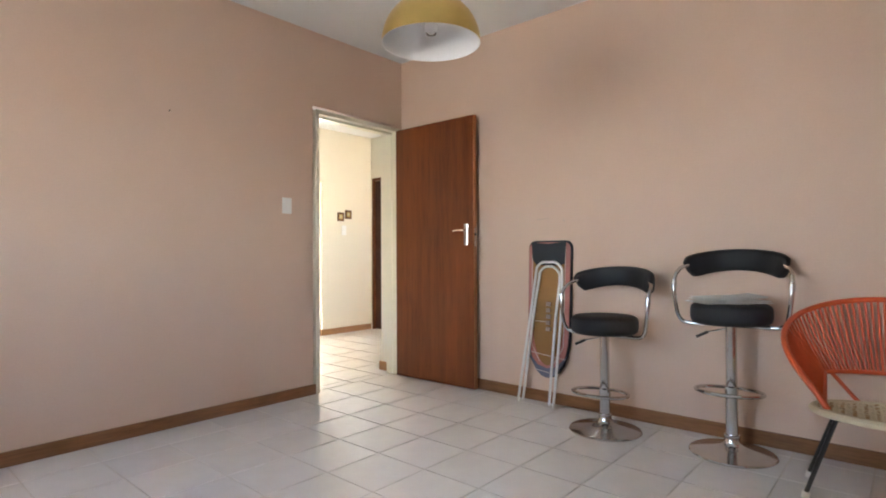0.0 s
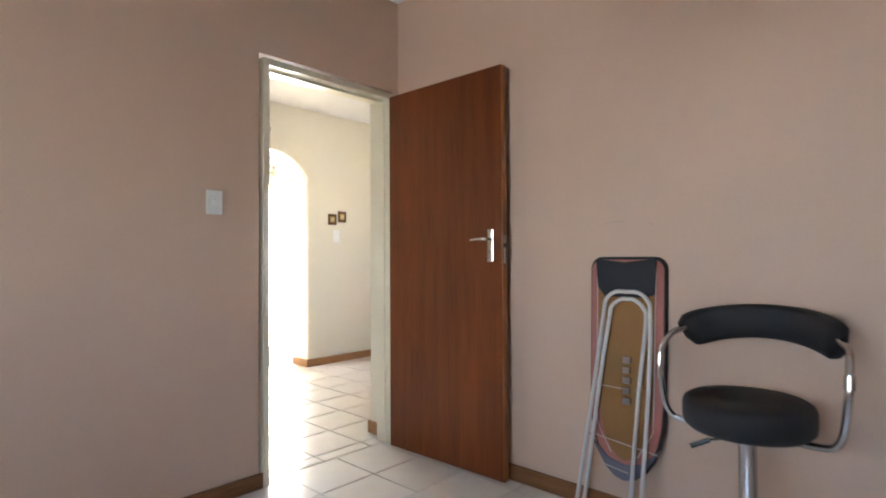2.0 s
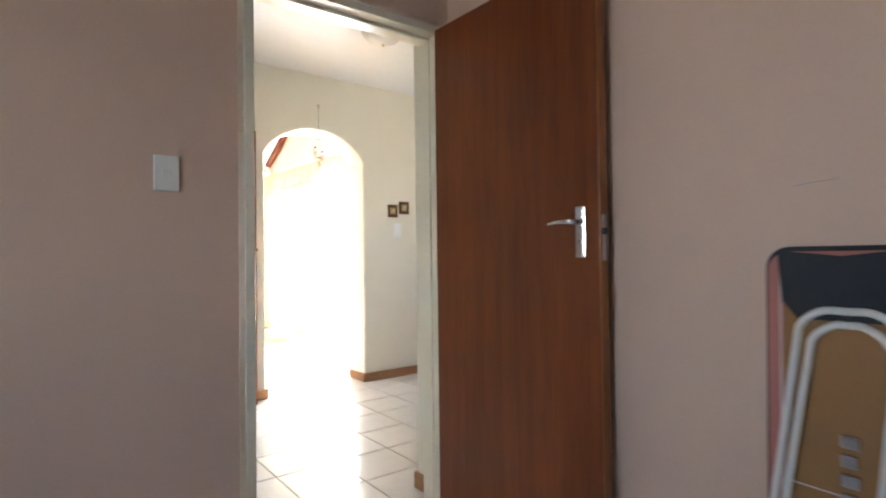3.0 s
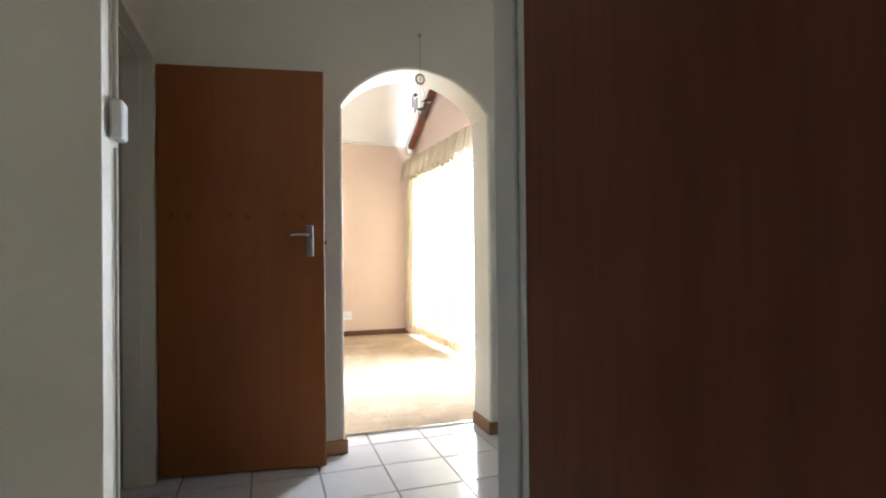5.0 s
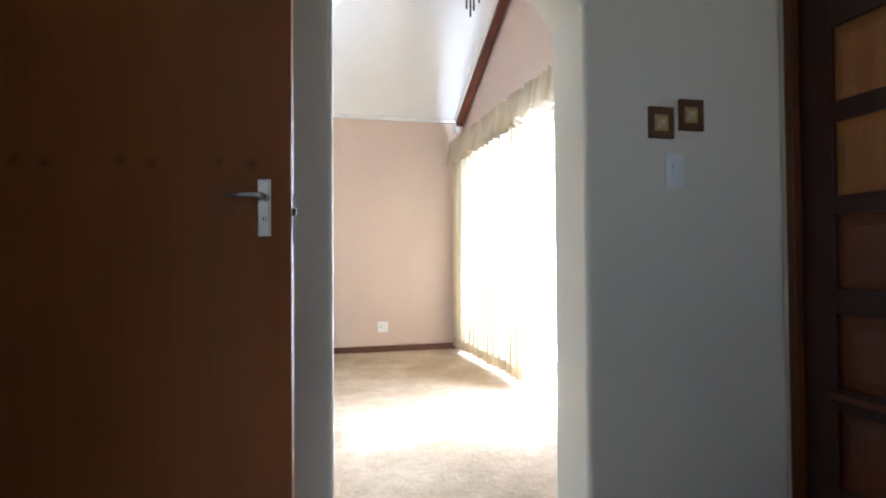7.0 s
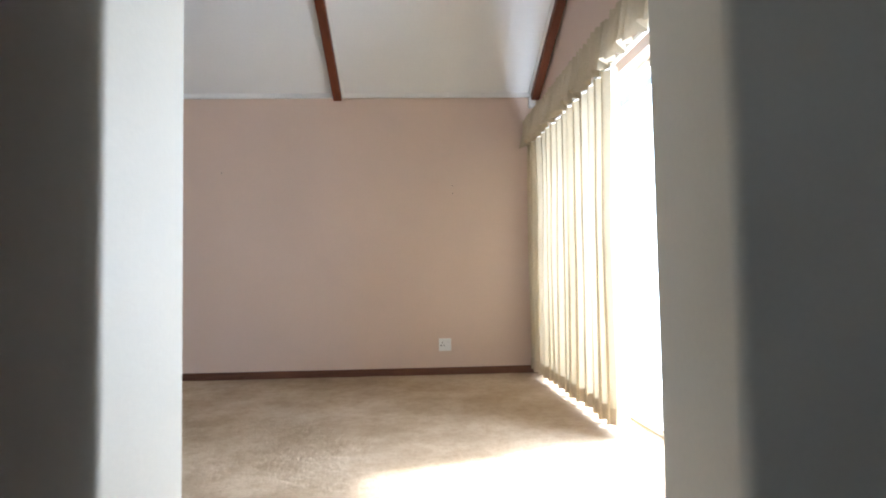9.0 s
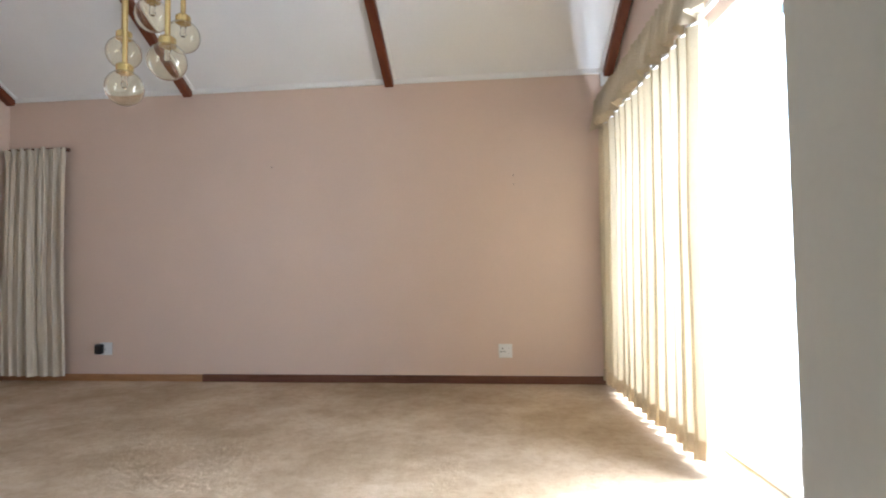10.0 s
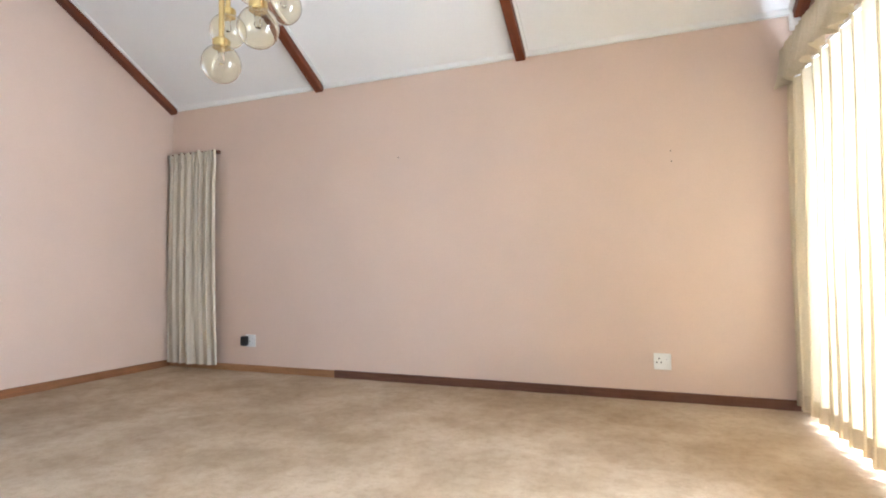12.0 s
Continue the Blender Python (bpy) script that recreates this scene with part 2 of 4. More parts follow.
def tube(bm, pts, r, seg=10, closed=False):
    """A round tube along points."""
    pts = [Vector(p) for p in pts]
    n, rings, up = len(pts), [], None
    for i, p in enumerate(pts):
        a = pts[(i - 1) % n] if (closed or i) else p
        b = pts[(i + 1) % n] if (closed or i < n - 1) else p
        d = (b - a).normalized()
        if up is None:
            up = Vector((0, 0, 1)) if abs(d.z) < 0.9 else Vector((1, 0, 0))
        side = d.cross(up).normalized()
        up = side.cross(d).normalized()
        rad = r[i] if isinstance(r, (list, tuple)) else r
        rings.append([bm.verts.new(p + (side * math.cos(k * math.tau / seg) + up * math.sin(k * math.tau / seg)) * rad) for k in range(seg)])
    for i in range(n if closed else n - 1):
        a, b = rings[i], rings[(i + 1) % n]
        for k in range(seg):
            bm.faces.new((a[k], a[(k + 1) % seg], b[(k + 1) % seg], b[k]))
    if not closed:
        bm.faces.new(rings[0][::-1])
        bm.faces.new(rings[-1])
    return bm


def smooth_path(pts, steps=6):
    """Catmull-Rom points through the given ones."""
    p = [Vector(q) for q in pts]
    p = [2 * p[0] - p[1]] + p + [2 * p[-1] - p[-2]]
    out = []
    for i in range(1, len(p) - 2):
        for k in range(steps):
            t = k / steps
            a, b, c, d = p[i - 1:i + 3]
            out.append(0.5 * (2 * b + (c - a) * t + (2 * a - 5 * b + 4 * c - d) * t * t + (3 * b - a - 3 * c + d) * t ** 3))
    return out + [p[-2]]


def lathe(bm, prof, seg=32, c=(0, 0, 0)):
    rings = []
    for r, z in prof:
        if r < 1e-6:
            rings.append([bm.verts.new((c[0], c[1], c[2] + z))])
        else:
            rings.append([bm.verts.new((c[0] + r * math.cos(k * math.tau / seg), c[1] + r * math.sin(k * math.tau / seg), c[2] + z)) for k in range(seg)])
    for a, b in zip(rings, rings[1:]):
        for k in range(seg):
            j = (k + 1) % seg
            f = [a[k % len(a)], a[j % len(a)], b[j % len(b)], b[k % len(b)]]
            f = [v for i, v in enumerate(f) if v not in f[:i]]
            if len(f) > 2:
                bm.faces.new(f)
    return bm


def prism(bm, outline, axis, a, b):
    """A flat outline drawn out along an axis from a to b."""
    def at(u, v, w):
        return {"x": (w, u, v), "y": (u, w, v), "z": (u, v, w)}[axis]
    lo = [bm.verts.new(at(u, v, a)) for u, v in outline]
    hi = [bm.verts.new(at(u, v, b)) for u, v in outline]
    n = len(outline)
    bm.faces.new(lo)
    bm.faces.new(hi[::-1])
    for i in range(n):
        bm.faces.new((lo[i], lo[(i + 1) % n], hi[(i + 1) % n], hi[i]))
    return bm


def sheet(bm, f, nu, nv):
    g = [[bm.verts.new(f(i / nu, j / nv)) for j in range(nv + 1)] for i in range(nu + 1)]
    for i in range(nu):
        for j in range(nv):
            bm.faces.new((g[i][j], g[i + 1][j], g[i + 1][j + 1], g[i][j + 1]))
    return bm


# ---- structure: bedroom ----
BX0, BX1, BY0, BC = -4.4, 0.10, -4.8, 2.63
setting("wall_bedroom_north", boxes((BX0 - 0.2, -0.80, 0, 0.12, 0, 2.75), (0.05, BX1 + 0.25, 0, 0.12, 0, 2.75), (-0.80, 0.05, 0, 0.12, 2.085, 2.75)),
        M_BED, "beige painted plaster wall with the bedroom doorway", "wall")
setting("wall_bedroom_east", boxes((BX1, BX1 + 0.25, BY0 - 0.2, 0, 0, 2.75)), M_BED, "beige painted plaster wall behind the stools", "wall")
setting("wall_bedroom_south", boxes((BX0 - 0.2, BX1, BY0 - 0.2, BY0, 0, 2.75)), M_BED, "plain beige painted plaster wall", "wall")
# Opening of the unseen bedroom window; position chosen by how it lights the room.
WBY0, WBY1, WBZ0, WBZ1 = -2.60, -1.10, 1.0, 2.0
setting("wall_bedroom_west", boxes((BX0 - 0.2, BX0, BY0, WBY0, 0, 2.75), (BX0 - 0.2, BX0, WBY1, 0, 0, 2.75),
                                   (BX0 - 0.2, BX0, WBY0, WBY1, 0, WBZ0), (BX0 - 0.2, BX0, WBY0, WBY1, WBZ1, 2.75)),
        M_BED, "beige painted wall with the unseen bedroom window", "wall")
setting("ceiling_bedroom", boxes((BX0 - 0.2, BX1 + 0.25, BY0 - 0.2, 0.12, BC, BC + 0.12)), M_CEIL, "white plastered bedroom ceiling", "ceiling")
bed_window = thing("window_1", pose(0, 0, 0), "unseen white framed bedroom window with clear panes", "window")
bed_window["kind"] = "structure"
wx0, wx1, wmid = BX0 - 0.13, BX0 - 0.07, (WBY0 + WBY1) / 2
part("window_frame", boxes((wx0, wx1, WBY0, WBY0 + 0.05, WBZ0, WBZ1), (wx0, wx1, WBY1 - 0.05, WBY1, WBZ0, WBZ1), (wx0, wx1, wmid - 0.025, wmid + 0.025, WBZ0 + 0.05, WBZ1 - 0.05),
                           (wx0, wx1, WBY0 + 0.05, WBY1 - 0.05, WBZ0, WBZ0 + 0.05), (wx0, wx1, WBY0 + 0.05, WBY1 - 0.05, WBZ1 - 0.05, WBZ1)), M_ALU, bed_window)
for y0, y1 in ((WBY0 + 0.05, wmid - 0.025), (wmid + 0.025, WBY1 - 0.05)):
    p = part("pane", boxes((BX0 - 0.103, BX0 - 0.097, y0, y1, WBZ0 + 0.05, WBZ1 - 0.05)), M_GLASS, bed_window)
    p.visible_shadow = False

# skirtings of the bedroom
setting("skirting_bedroom_north", boxes((BX0, -0.784, -0.016, -0.001, 0, 0.073), bev=0.004), M_SKIRT, "brown varnished wooden skirting board", "skirting")
setting("skirting_bedroom_east", boxes((BX1 - 0.016, BX1 - 0.001, BY0, -0.02, 0, 0.078), bev=0.004), M_SKIRT_Y, "brown varnished wooden skirting board behind stools", "skirting")

# ---- structure: hall and corridor ----
HC = 2.605
setting("wall_hall_south", boxes((-3.2, -0.80, 0.12, 0.25, 0, 2.75), (0.090, 1.21, 0.12, 0.25, 0, 2.75), (1.69, 1.98, 0.12, 0.25, 0, 2.75),
                                  (1.21, 1.69, 0.12, 0.25, 0, 1.10), (1.21, 1.69, 0.12, 0.25, 2.0, 2.75), (-0.80, 0.078, 0.12, 0.25, 2.10, 2.75)),
        M_HALL, "cream painted hall wall round the bedroom doorway", "wall")
# Added window, never in view, only there to brighten the hall.
added_hall_window = thing("added_window_4", pose(0, 0, 0), "small pale framed window, unseen, added to brighten the hall", "window")
added_hall_window["kind"] = "structure"
part("window_frame", boxes((1.21, 1.25, 0.17, 0.21, 1.10, 2.0), (1.65, 1.69, 0.17, 0.21, 1.10, 2.0), (1.25, 1.65, 0.17, 0.21, 1.10, 1.14), (1.25, 1.65, 0.17, 0.21, 1.96, 2.0)), M_ALU, added_hall_window)
p = part("pane", boxes((1.25, 1.65, 0.187, 0.193, 1.14, 1.96)), M_GLASS, added_hall_window)
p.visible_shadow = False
setting("wall_corridor_north", boxes((-3.2, -0.768, 1.131, 1.315, 0, 2.75)), M_HALL, "cream painted corridor wall", "wall")
setting("wall_corridor_end", boxes((-3.2, -3.0, 0.25, 1.131, 0, 2.75)), M_HALL, "cream painted wall closing the corridor", "wall")
setting("wall_hall_west", boxes((-0.965, -0.835, 1.315, 1.350, 0, 2.75), (-0.965, -0.835, 2.240, 2.31, 0, 2.75), (-0.965, -0.835, 1.350, 2.240, 2.085, 2.75)),
        M_HALL, "cream painted hall wall with an open doorway", "wall")
setting("wall_side_room", boxes((-2.6, -2.5, 1.315, 2.31, 0, 2.75)), M_HALL, "cream wall of the small side room", "wall")
setting("wall_hall_east", boxes((1.78, 1.98, 0.25, 1.36, 0, 2.75), (1.78, 1.98, 2.28, 2.31, 0, 2.75), (1.78, 1.98, 1.36, 2.28, 2.05, 2.75)),
        M_HALL, "cream painted hall wall round the front door", "wall")
setting("ceiling_hall", boxes((-3.2, 1.98, 0.12, 2.31, HC, HC + 0.12)), M_CEIL, "white plastered hall ceiling", "ceiling")

# arch wall between hall and living room
AX0, AX1, AY0, AY1, SPR, ATOP = 0.088, 0.955, 2.31, 2.565, 1.915, 2.147
LX0, LX1, LY1 = -3.87, 1.66, 6.545
EAVE, SLOPE, RIDGE_Y = 2.592, 0.56, 4.55
RIDGE_Z = EAVE + (LY1 - RIDGE_Y) * SLOPE
half, rise = (AX1 - AX0) / 2, ATOP - SPR
rad = (half * half + rise * rise) / (2 * rise)
ROUND = 0.020


def arch_line(off):
    """The outline of the opening from foot to foot, widened by off."""
    r = rad + off
    a = math.asin((half + off) / r)
    arc = [((AX0 + AX1) / 2 + r * math.sin(-a + 2 * a * i / 32), ATOP - rad + r * math.cos(-a + 2 * a * i / 32)) for i in range(33)]
    return [(AX0 - off, 0)] + arc + [(AX1 + off, 0)]


bm = bmesh.new()
steps = [(ROUND * (1 - math.sin(k * math.pi / 16)), AY0 + ROUND * (1 - math.cos(k * math.pi / 16))) for k in range(9)] + [(0.0, AY1)]
rings = [[bm.verts.new((x, y, z)) for x, z in arch_line(off)] for off, y in steps]
for a, b in zip(rings, rings[1:]):
    for i in range(len(a) - 1):
        bm.faces.new((a[i], a[i + 1], b[i + 1], b[i]))
ends = [[bm.verts.new((x, y, z)) for x, z in ((2.05, 0), (2.05, 2.9), (LX0 - 0.2, 2.9), (LX0 - 0.2, 0))] for y in (AY0, AY1)]
bm.faces.new(rings[0] + ends[0])
bm.faces.new(rings[-1] + ends[1])
for i in range(3):
    bm.faces.new((ends[0][i], ends[0][i + 1], ends[1][i + 1], ends[1][i]))
setting("wall_arch", bm, M_HALL, "cream plastered wall with a low arched opening", "wall")

# skirtings of the hall
sk = 0.075
setting("skirting_arch_right", boxes((AX1 - 0.014, 1.765, AY0 - 0.015, AY0 - 0.001, 0, sk), (AX1 - 0.015, AX1 - 0.001, AY0 - 0.001, AY1, 0, sk), bev=0.003), M_SKIRT_LT, "light brown wooden skirting board", "skirting")
setting("skirting_arch_left", boxes((-0.765, AX0 + 0.014, AY0 - 0.015, AY0 - 0.001, 0, sk), (AX0 + 0.001, AX0 + 0.015, AY0 - 0.001, AY1, 0, sk), bev=0.003), M_SKIRT_LT, "light brown wooden skirting board", "skirting")
setting("skirting_hall_south", boxes((0.074, 0.089, 0.126, 0.265, 0, sk), (0.089, 1.765, 0.251, 0.265, 0, sk), (-3.0, -0.80, 0.251, 0.265, 0, sk), bev=0.003), M_SKIRT_LT, "brown wooden skirting board beside the doorway", "skirting")
setting("skirting_corridor", boxes((-3.0, -0.768, 1.116, 1.130, 0, sk), bev=0.003), M_SKIRT_LT, "brown wooden skirting board along the corridor", "skirting")

# ---- structure: living room ----
setting("wall_living_north", boxes((LX0 - 0.2, 2.0, LY1, LY1 + 0.2, 0, 2.9)), M_LIV, "pinkish beige painted living room wall", "wall")
bm = bmesh.new()
NY0, NY1, NZ0, NZ1 = 2.92, 4.58, 0.30, 2.15
prism(bm, [(AY1, NZ1), (LY1, NZ1), (LY1, EAVE + 0.1), (RIDGE_Y, RIDGE_Z + 0.1), (AY1, EAVE + 0.1)], "x", LX0 - 0.2, LX0)
prism(bm, [(AY1, 0), (LY1, 0), (LY1, NZ0), (AY1, NZ0)], "x", LX0 - 0.2, LX0)
prism(bm, [(AY1, NZ0), (NY0, NZ0), (NY0, NZ1), (AY1, NZ1)], "x", LX0 - 0.2, LX0)
prism(bm, [(NY1, NZ0), (LY1, NZ0), (LY1, NZ1), (NY1, NZ1)], "x", LX0 - 0.2, LX0)
# Assumed window, unseen, letting some light in from the west.
assumed_west_window = thing("assumed_window_3", pose(0, 0, 0), "pale framed living room side window, unseen and assumed", "window")
assumed_west_window["kind"] = "structure"
fx0, fx1 = LX0 - 0.10, LX0 - 0.05
part("window_frame", boxes((fx0, fx1, NY0, NY0 + 0.05, NZ0, NZ1), (fx0, fx1, NY1 - 0.05, NY1, NZ0, NZ1), (fx0, fx1, NY0 + 0.05, NY1 - 0.05, NZ0, NZ0 + 0.05), (fx0, fx1, NY0 + 0.05, NY1 - 0.05, NZ1 - 0.05, NZ1)), M_ALU, assumed_west_window)
p = part("pane", boxes((LX0 - 0.078, LX0 - 0.072, NY0 + 0.05, NY1 - 0.05, NZ0 + 0.05, NZ1 - 0.05)), M_GLASS, assumed_west_window)
p.visible_shadow = False
setting("wall_living_west", bm, M_LIV, "pinkish beige gable wall under the sloping ceiling", "wall")
WY0, WY1, WTOP = 3.93, 6.30, 2.12
TURN = Matrix.Translation((1.655, LY1, 0)) @ Matrix.Rotation(radians(2.4), 4, "Z") @ Matrix.Translation((-1.655, -LY1, 0))
bm = bmesh.new()
prism(bm, [(AY1 - 0.1, 0), (WY0, 0), (WY0, WTOP), (AY1 - 0.1, WTOP)], "x", 1.655, 1.88)
prism(bm, [(WY1, 0), (LY1 + 0.1, 0), (LY1 + 0.1, WTOP), (WY1, WTOP)], "x", 1.655, 1.88)
prism(bm, [(AY1 - 0.1, WTOP), (LY1 + 0.1, WTOP), (LY1 + 0.1, EAVE + 0.1), (RIDGE_Y, RIDGE_Z + 0.1), (AY1 - 0.1, EAVE + 0.1)], "x", 1.655, 1.88)
bmesh.ops.transform(bm, matrix=TURN, verts=bm.verts)
setting("wall_living_east", bm, M_LIV, "pinkish beige gable wall with the wide glazed opening", "wall")
bm = bmesh.new()
for y_eave, y_out in ((LY1, LY1 + 0.2), (AY1, AY1 - 0.2)):
    z_out = EAVE - 0.2 * SLOPE
    prism(bm, [(RIDGE_Y, RIDGE_Z), (y_out, z_out), (y_out, z_out + 0.12), (RIDGE_Y, RIDGE_Z + 0.12)], "x", LX0 - 0.2, 2.1)
setting("ceiling_living", bm, M_CEIL, "white sloping living room ceiling boards", "ceiling")


def beam(x, w=0.075, d=0.075, m=None):
    """One rafter under the far slope, with its white cover strips."""
    n = Vector((0, -SLOPE, -1)).normalized()
    tilt = math.atan(SLOPE)
    L = (LY1 - RIDGE_Y) / math.cos(tilt)
    b = thing("ceiling_beam", pose(x, LY1 - 0.002, EAVE, -math.degrees(tilt), 0, 0), "red-brown varnished wooden ceiling beam", "beam", "ceiling beams")
    if m:
        b.matrix_world = m @ b.matrix_world
    bm = bmesh.new()
    prism(bm, [(-w / 2, 0.0), (w / 2, 0.0), (w / 2, -d), (-w / 2, -d)], "y", -L, 0.0)
    bmesh.ops.bevel(bm, geom=bm.edges[:], offset=0.004, segments=2, affect="EDGES")
    part("rafter", bm, M_BEAM, b)
    for s in (-1, 1):
        part("cover_strip", boxes((s * w / 2, s * (w / 2 + 0.022), -L, -0.03, -0.022, -0.002)), M_TRIM, b, "white cover strip")
    return b


for bx in (LX0 + 0.045, -2.08, -0.24):
    beam(bx)
beam(1.60, m=TURN)
setting("cornice_living", boxes((LX0, 1.62, LY1 - 0.030, LY1 - 0.001, EAVE - 0.026, EAVE + 0.014)), M_TRIM, "thin white strip where wall meets ceiling", "trim")
setting("skirting_living_north", boxes((LX0, -1.94, LY1 - 0.018, LY1 - 0.001, -0.015, 0.056), bev=0.004), M_SKIRT_LT, "light brown wooden skirting board", "skirting")
setting("skirting_living_north_dark", boxes((-1.94, 1.62, LY1 - 0.020, LY1 - 0.001, -0.015, 0.060), bev=0.004), M_SKIRT_DK, "dark brown wooden skirting board", "skirting")
setting("skirting_living_west", boxes((LX0 + 0.001, LX0 + 0.016, AY1, LY1 - 0.02, -0.015, 0.062), bev=0.004), M_SKIRT_Y, "brown wooden skirting board", "skirting")

# carpet, as a finely uneven sheet
bm = bmesh.new()
sheet(bm, lambda u, v: (LX0 - 0.05 + u * 5.75, 2.578 + v * 4.0, -0.006 + 0.004 * noise.noise(Vector((u * 22, v * 16, 0)))), 150, 110)
carpet = tagged(part("floor_carpet", bm, M_CARPET, smooth=True), "worn beige cut-pile carpet with flattened patches", "carpet", "", "structure")
setting("floor_slab_living", boxes((LX0 - 0.2, 2.0, 2.565, LY1 + 0.2, -0.2, -0.02)), M_GROUT, "concrete slab under the carpet", "floor")
setting("threshold_strip", boxes((AX0 + 0.015, AX1 - 0.015, 2.560, 2.585, 0.0, 0.009), bev=0.003), M_SATIN, "thin metal strip between tiles and carpet", "trim")

# outside
setting("ground", boxes((-60, 60, -60, 60, -0.5, -0.21)), M_PAVE, "pale paved ground outside", "ground")
setting("patio", boxes((2.0, 6.0, -1.0, 9.0, -0.205, -0.03)), M_PAVE, "sunlit pale paved patio", "pavement")
setting("garden_wall", boxes((6.0, 6.2, -1.0, 9.0, -0.2, 1.7)), M_GARDEN, "pale plastered garden wall", "wall")

# glazed opening of the living room
glazing = thing("window_2", TURN, "wide glazed sliding doors with pale metal frames", "window")
glazing["kind"] = "structure"
nbay = 3
bw = (WY1 - WY0) / nbay
part("window_frame", boxes((1.74, 1.80, WY0, WY1, WTOP - 0.05, WTOP - 0.001), (1.74, 1.80, WY0, WY1, 0.001, 0.04)), M_ALU, glazing)
for i in range(nbay + 1):
    yc = min(max(WY0 + i * bw, WY0 + 0.026), WY1 - 0.026)
    part("mullion", boxes((1.745, 1.795, yc - 0.025, yc + 0.025, 0.041, WTOP - 0.051)), M_ALU, glazing)
for i in range(nbay):
    p = part("pane", boxes((1.767, 1.773, WY0 + i * bw + 0.027, WY0 + (i + 1) * bw - 0.027, 0.041, WTOP - 0.051)), M_GLASS, glazing)
    p.visible_shadow = False


# ---- doors ----
def steel_frame(name, label, m, w, h, depth):
    """A pressed door frame: opening 0..w along x, wall from y=0 to depth."""
    f = thing(name, m, label, "door frame")
    f["kind"] = "structure"
    lip = 0.034
    for s, x in ((-1, 0.0), (1, w)):
        o = x + s * lip
        part("jamb", boxes((min(x, o), max(x, o), -0.010, depth, 0, h + lip), (min(x, x - s * 0.007), max(x, x - s * 0.007), 0.045, depth, 0, h - 0.014), bev=0.003), M_FRAME, f)
    part("head", boxes((0, w, -0.0102, depth, h, h + lip - 0.001), (0, w, 0.045, depth, h - 0.014, h), bev=0.003), M_FRAME, f)
    return f


def lever_handle(parent, m, flip=1):
    """Rimmed chrome backplate, tapering lever and a small key cylinder, standing off the face y=0 towards -y."""
    pl = part("handle_plate", box(bmesh.new(), -0.019, 0.019, -0.006, 0, -0.080, 0.080, 0.0028), M_SATIN, parent, "polished steel handle plate")
    bm = bmesh.new()
    box(bm, -0.013, 0.013, -0.0085, -0.0055, -0.073, 0.073, 0.0012)
    part("plate_boss", bm, M_CHROME, pl)
    bm = bmesh.new()
    pts = smooth_path([(0, -0.006, 0.03), (0, -0.038, 0.03), (0.012 * flip, -0.050, 0.031), (0.050 * flip, -0.053, 0.031), (0.090 * flip, -0.048, 0.027)], 5)
    n = len(pts) - 1
    tube(bm, pts, [0.0095 - 0.0045 * max(0.0, k / n - 0.35) / 0.65 for k in range(n + 1)], 12)
    tube(bm, [(0, -0.004, 0.03), (0, -0.014, 0.03)], 0.0135, 18)
    part("lever", bm, M_CHROME, pl, smooth=True)
    part("key_cylinder", tube(bmesh.new(), [(0, -0.006, -0.030), (0, -0.0125, -0.030)], 0.0075, 16), M_CHROME, pl, "", True)
    part("keyhole", boxes((-0.0014, 0.0014, -0.0131, -0.0121, -0.035, -0.026)), M_DARKSLOT, pl)
    for z in (-0.066, 0.066):
        part("screw", tube(bmesh.new(), [(0, -0.008, z), (0, -0.0095, z)], 0.0032, 10), M_SATIN, pl)
    pl.matrix_local = m
    return pl


def flush_door(name, m, label, mat, w=0.813, h=2.030, t=0.040, handle_x=0.738, handle_z=1.150):
    """A flush leaf hung at the origin; it runs along +x, its face at y=0, its back at y=t."""
    d = thing(name, m, label, "door")
    d["kind"] = "structure"
    part("leaf", box(bmesh.new(), 0.004, w - 0.004, 0, t, 0.008, h, 0.003), mat, d)
    part("lipping", box(bmesh.new(), w - 0.004, w, 0.001, t - 0.001, 0.009, h - 0.001), M_DOOR_EDGE, d, "paler lipped edge")
    lever_handle(d, pose(handle_x, 0, handle_z), -1)
    lever_handle(d, pose(handle_x, t, handle_z, 0, 0, 180), 1)
    part("lock_plate", boxes((w - 0.0005, w + 0.0012, t / 2 - 0.011, t / 2 + 0.011, 1.06, 1.20)), M_SATIN, d)
    part("latch", boxes((w + 0.001, w + 0.010, t / 2 - 0.006, t / 2 + 0.006, 1.14, 1.16)), M_DARKSLOT, d)
    for z in (0.22, 1.02, 1.82):
        bm = bmesh.new()
        tube(bm, [(0.0, 0.004, z - 0.05), (0.0, 0.004, z + 0.05)], 0.005, 8)
        part("hinge", bm, M_FRAME, d)
    return d


steel_frame("door_frame_1", "cream enamelled steel frame of the bedroom doorway", pose(-0.748, 0, 0), 0.780, 2.034, 0.118)
bed_door = flush_door("door_1", pose(0.001, -0.028, 0, 0, 0, -88.9), "open red-brown veneered flush bedroom door", M_DOOR, w=0.808, h=2.034)
steel_frame("door_frame_2", "cream enamelled steel frame of the side doorway", pose(-0.833, 1.385, 0, 0, 0, 90), 0.820, 2.046, 0.128)
side_door = flush_door("door_2", pose(-0.826, 2.258, 0, 0, 0, -8.2), "open orange-brown veneered flush door against the wall", M_DOOR2, w=0.803, handle_x=0.731, handle_z=1.160)
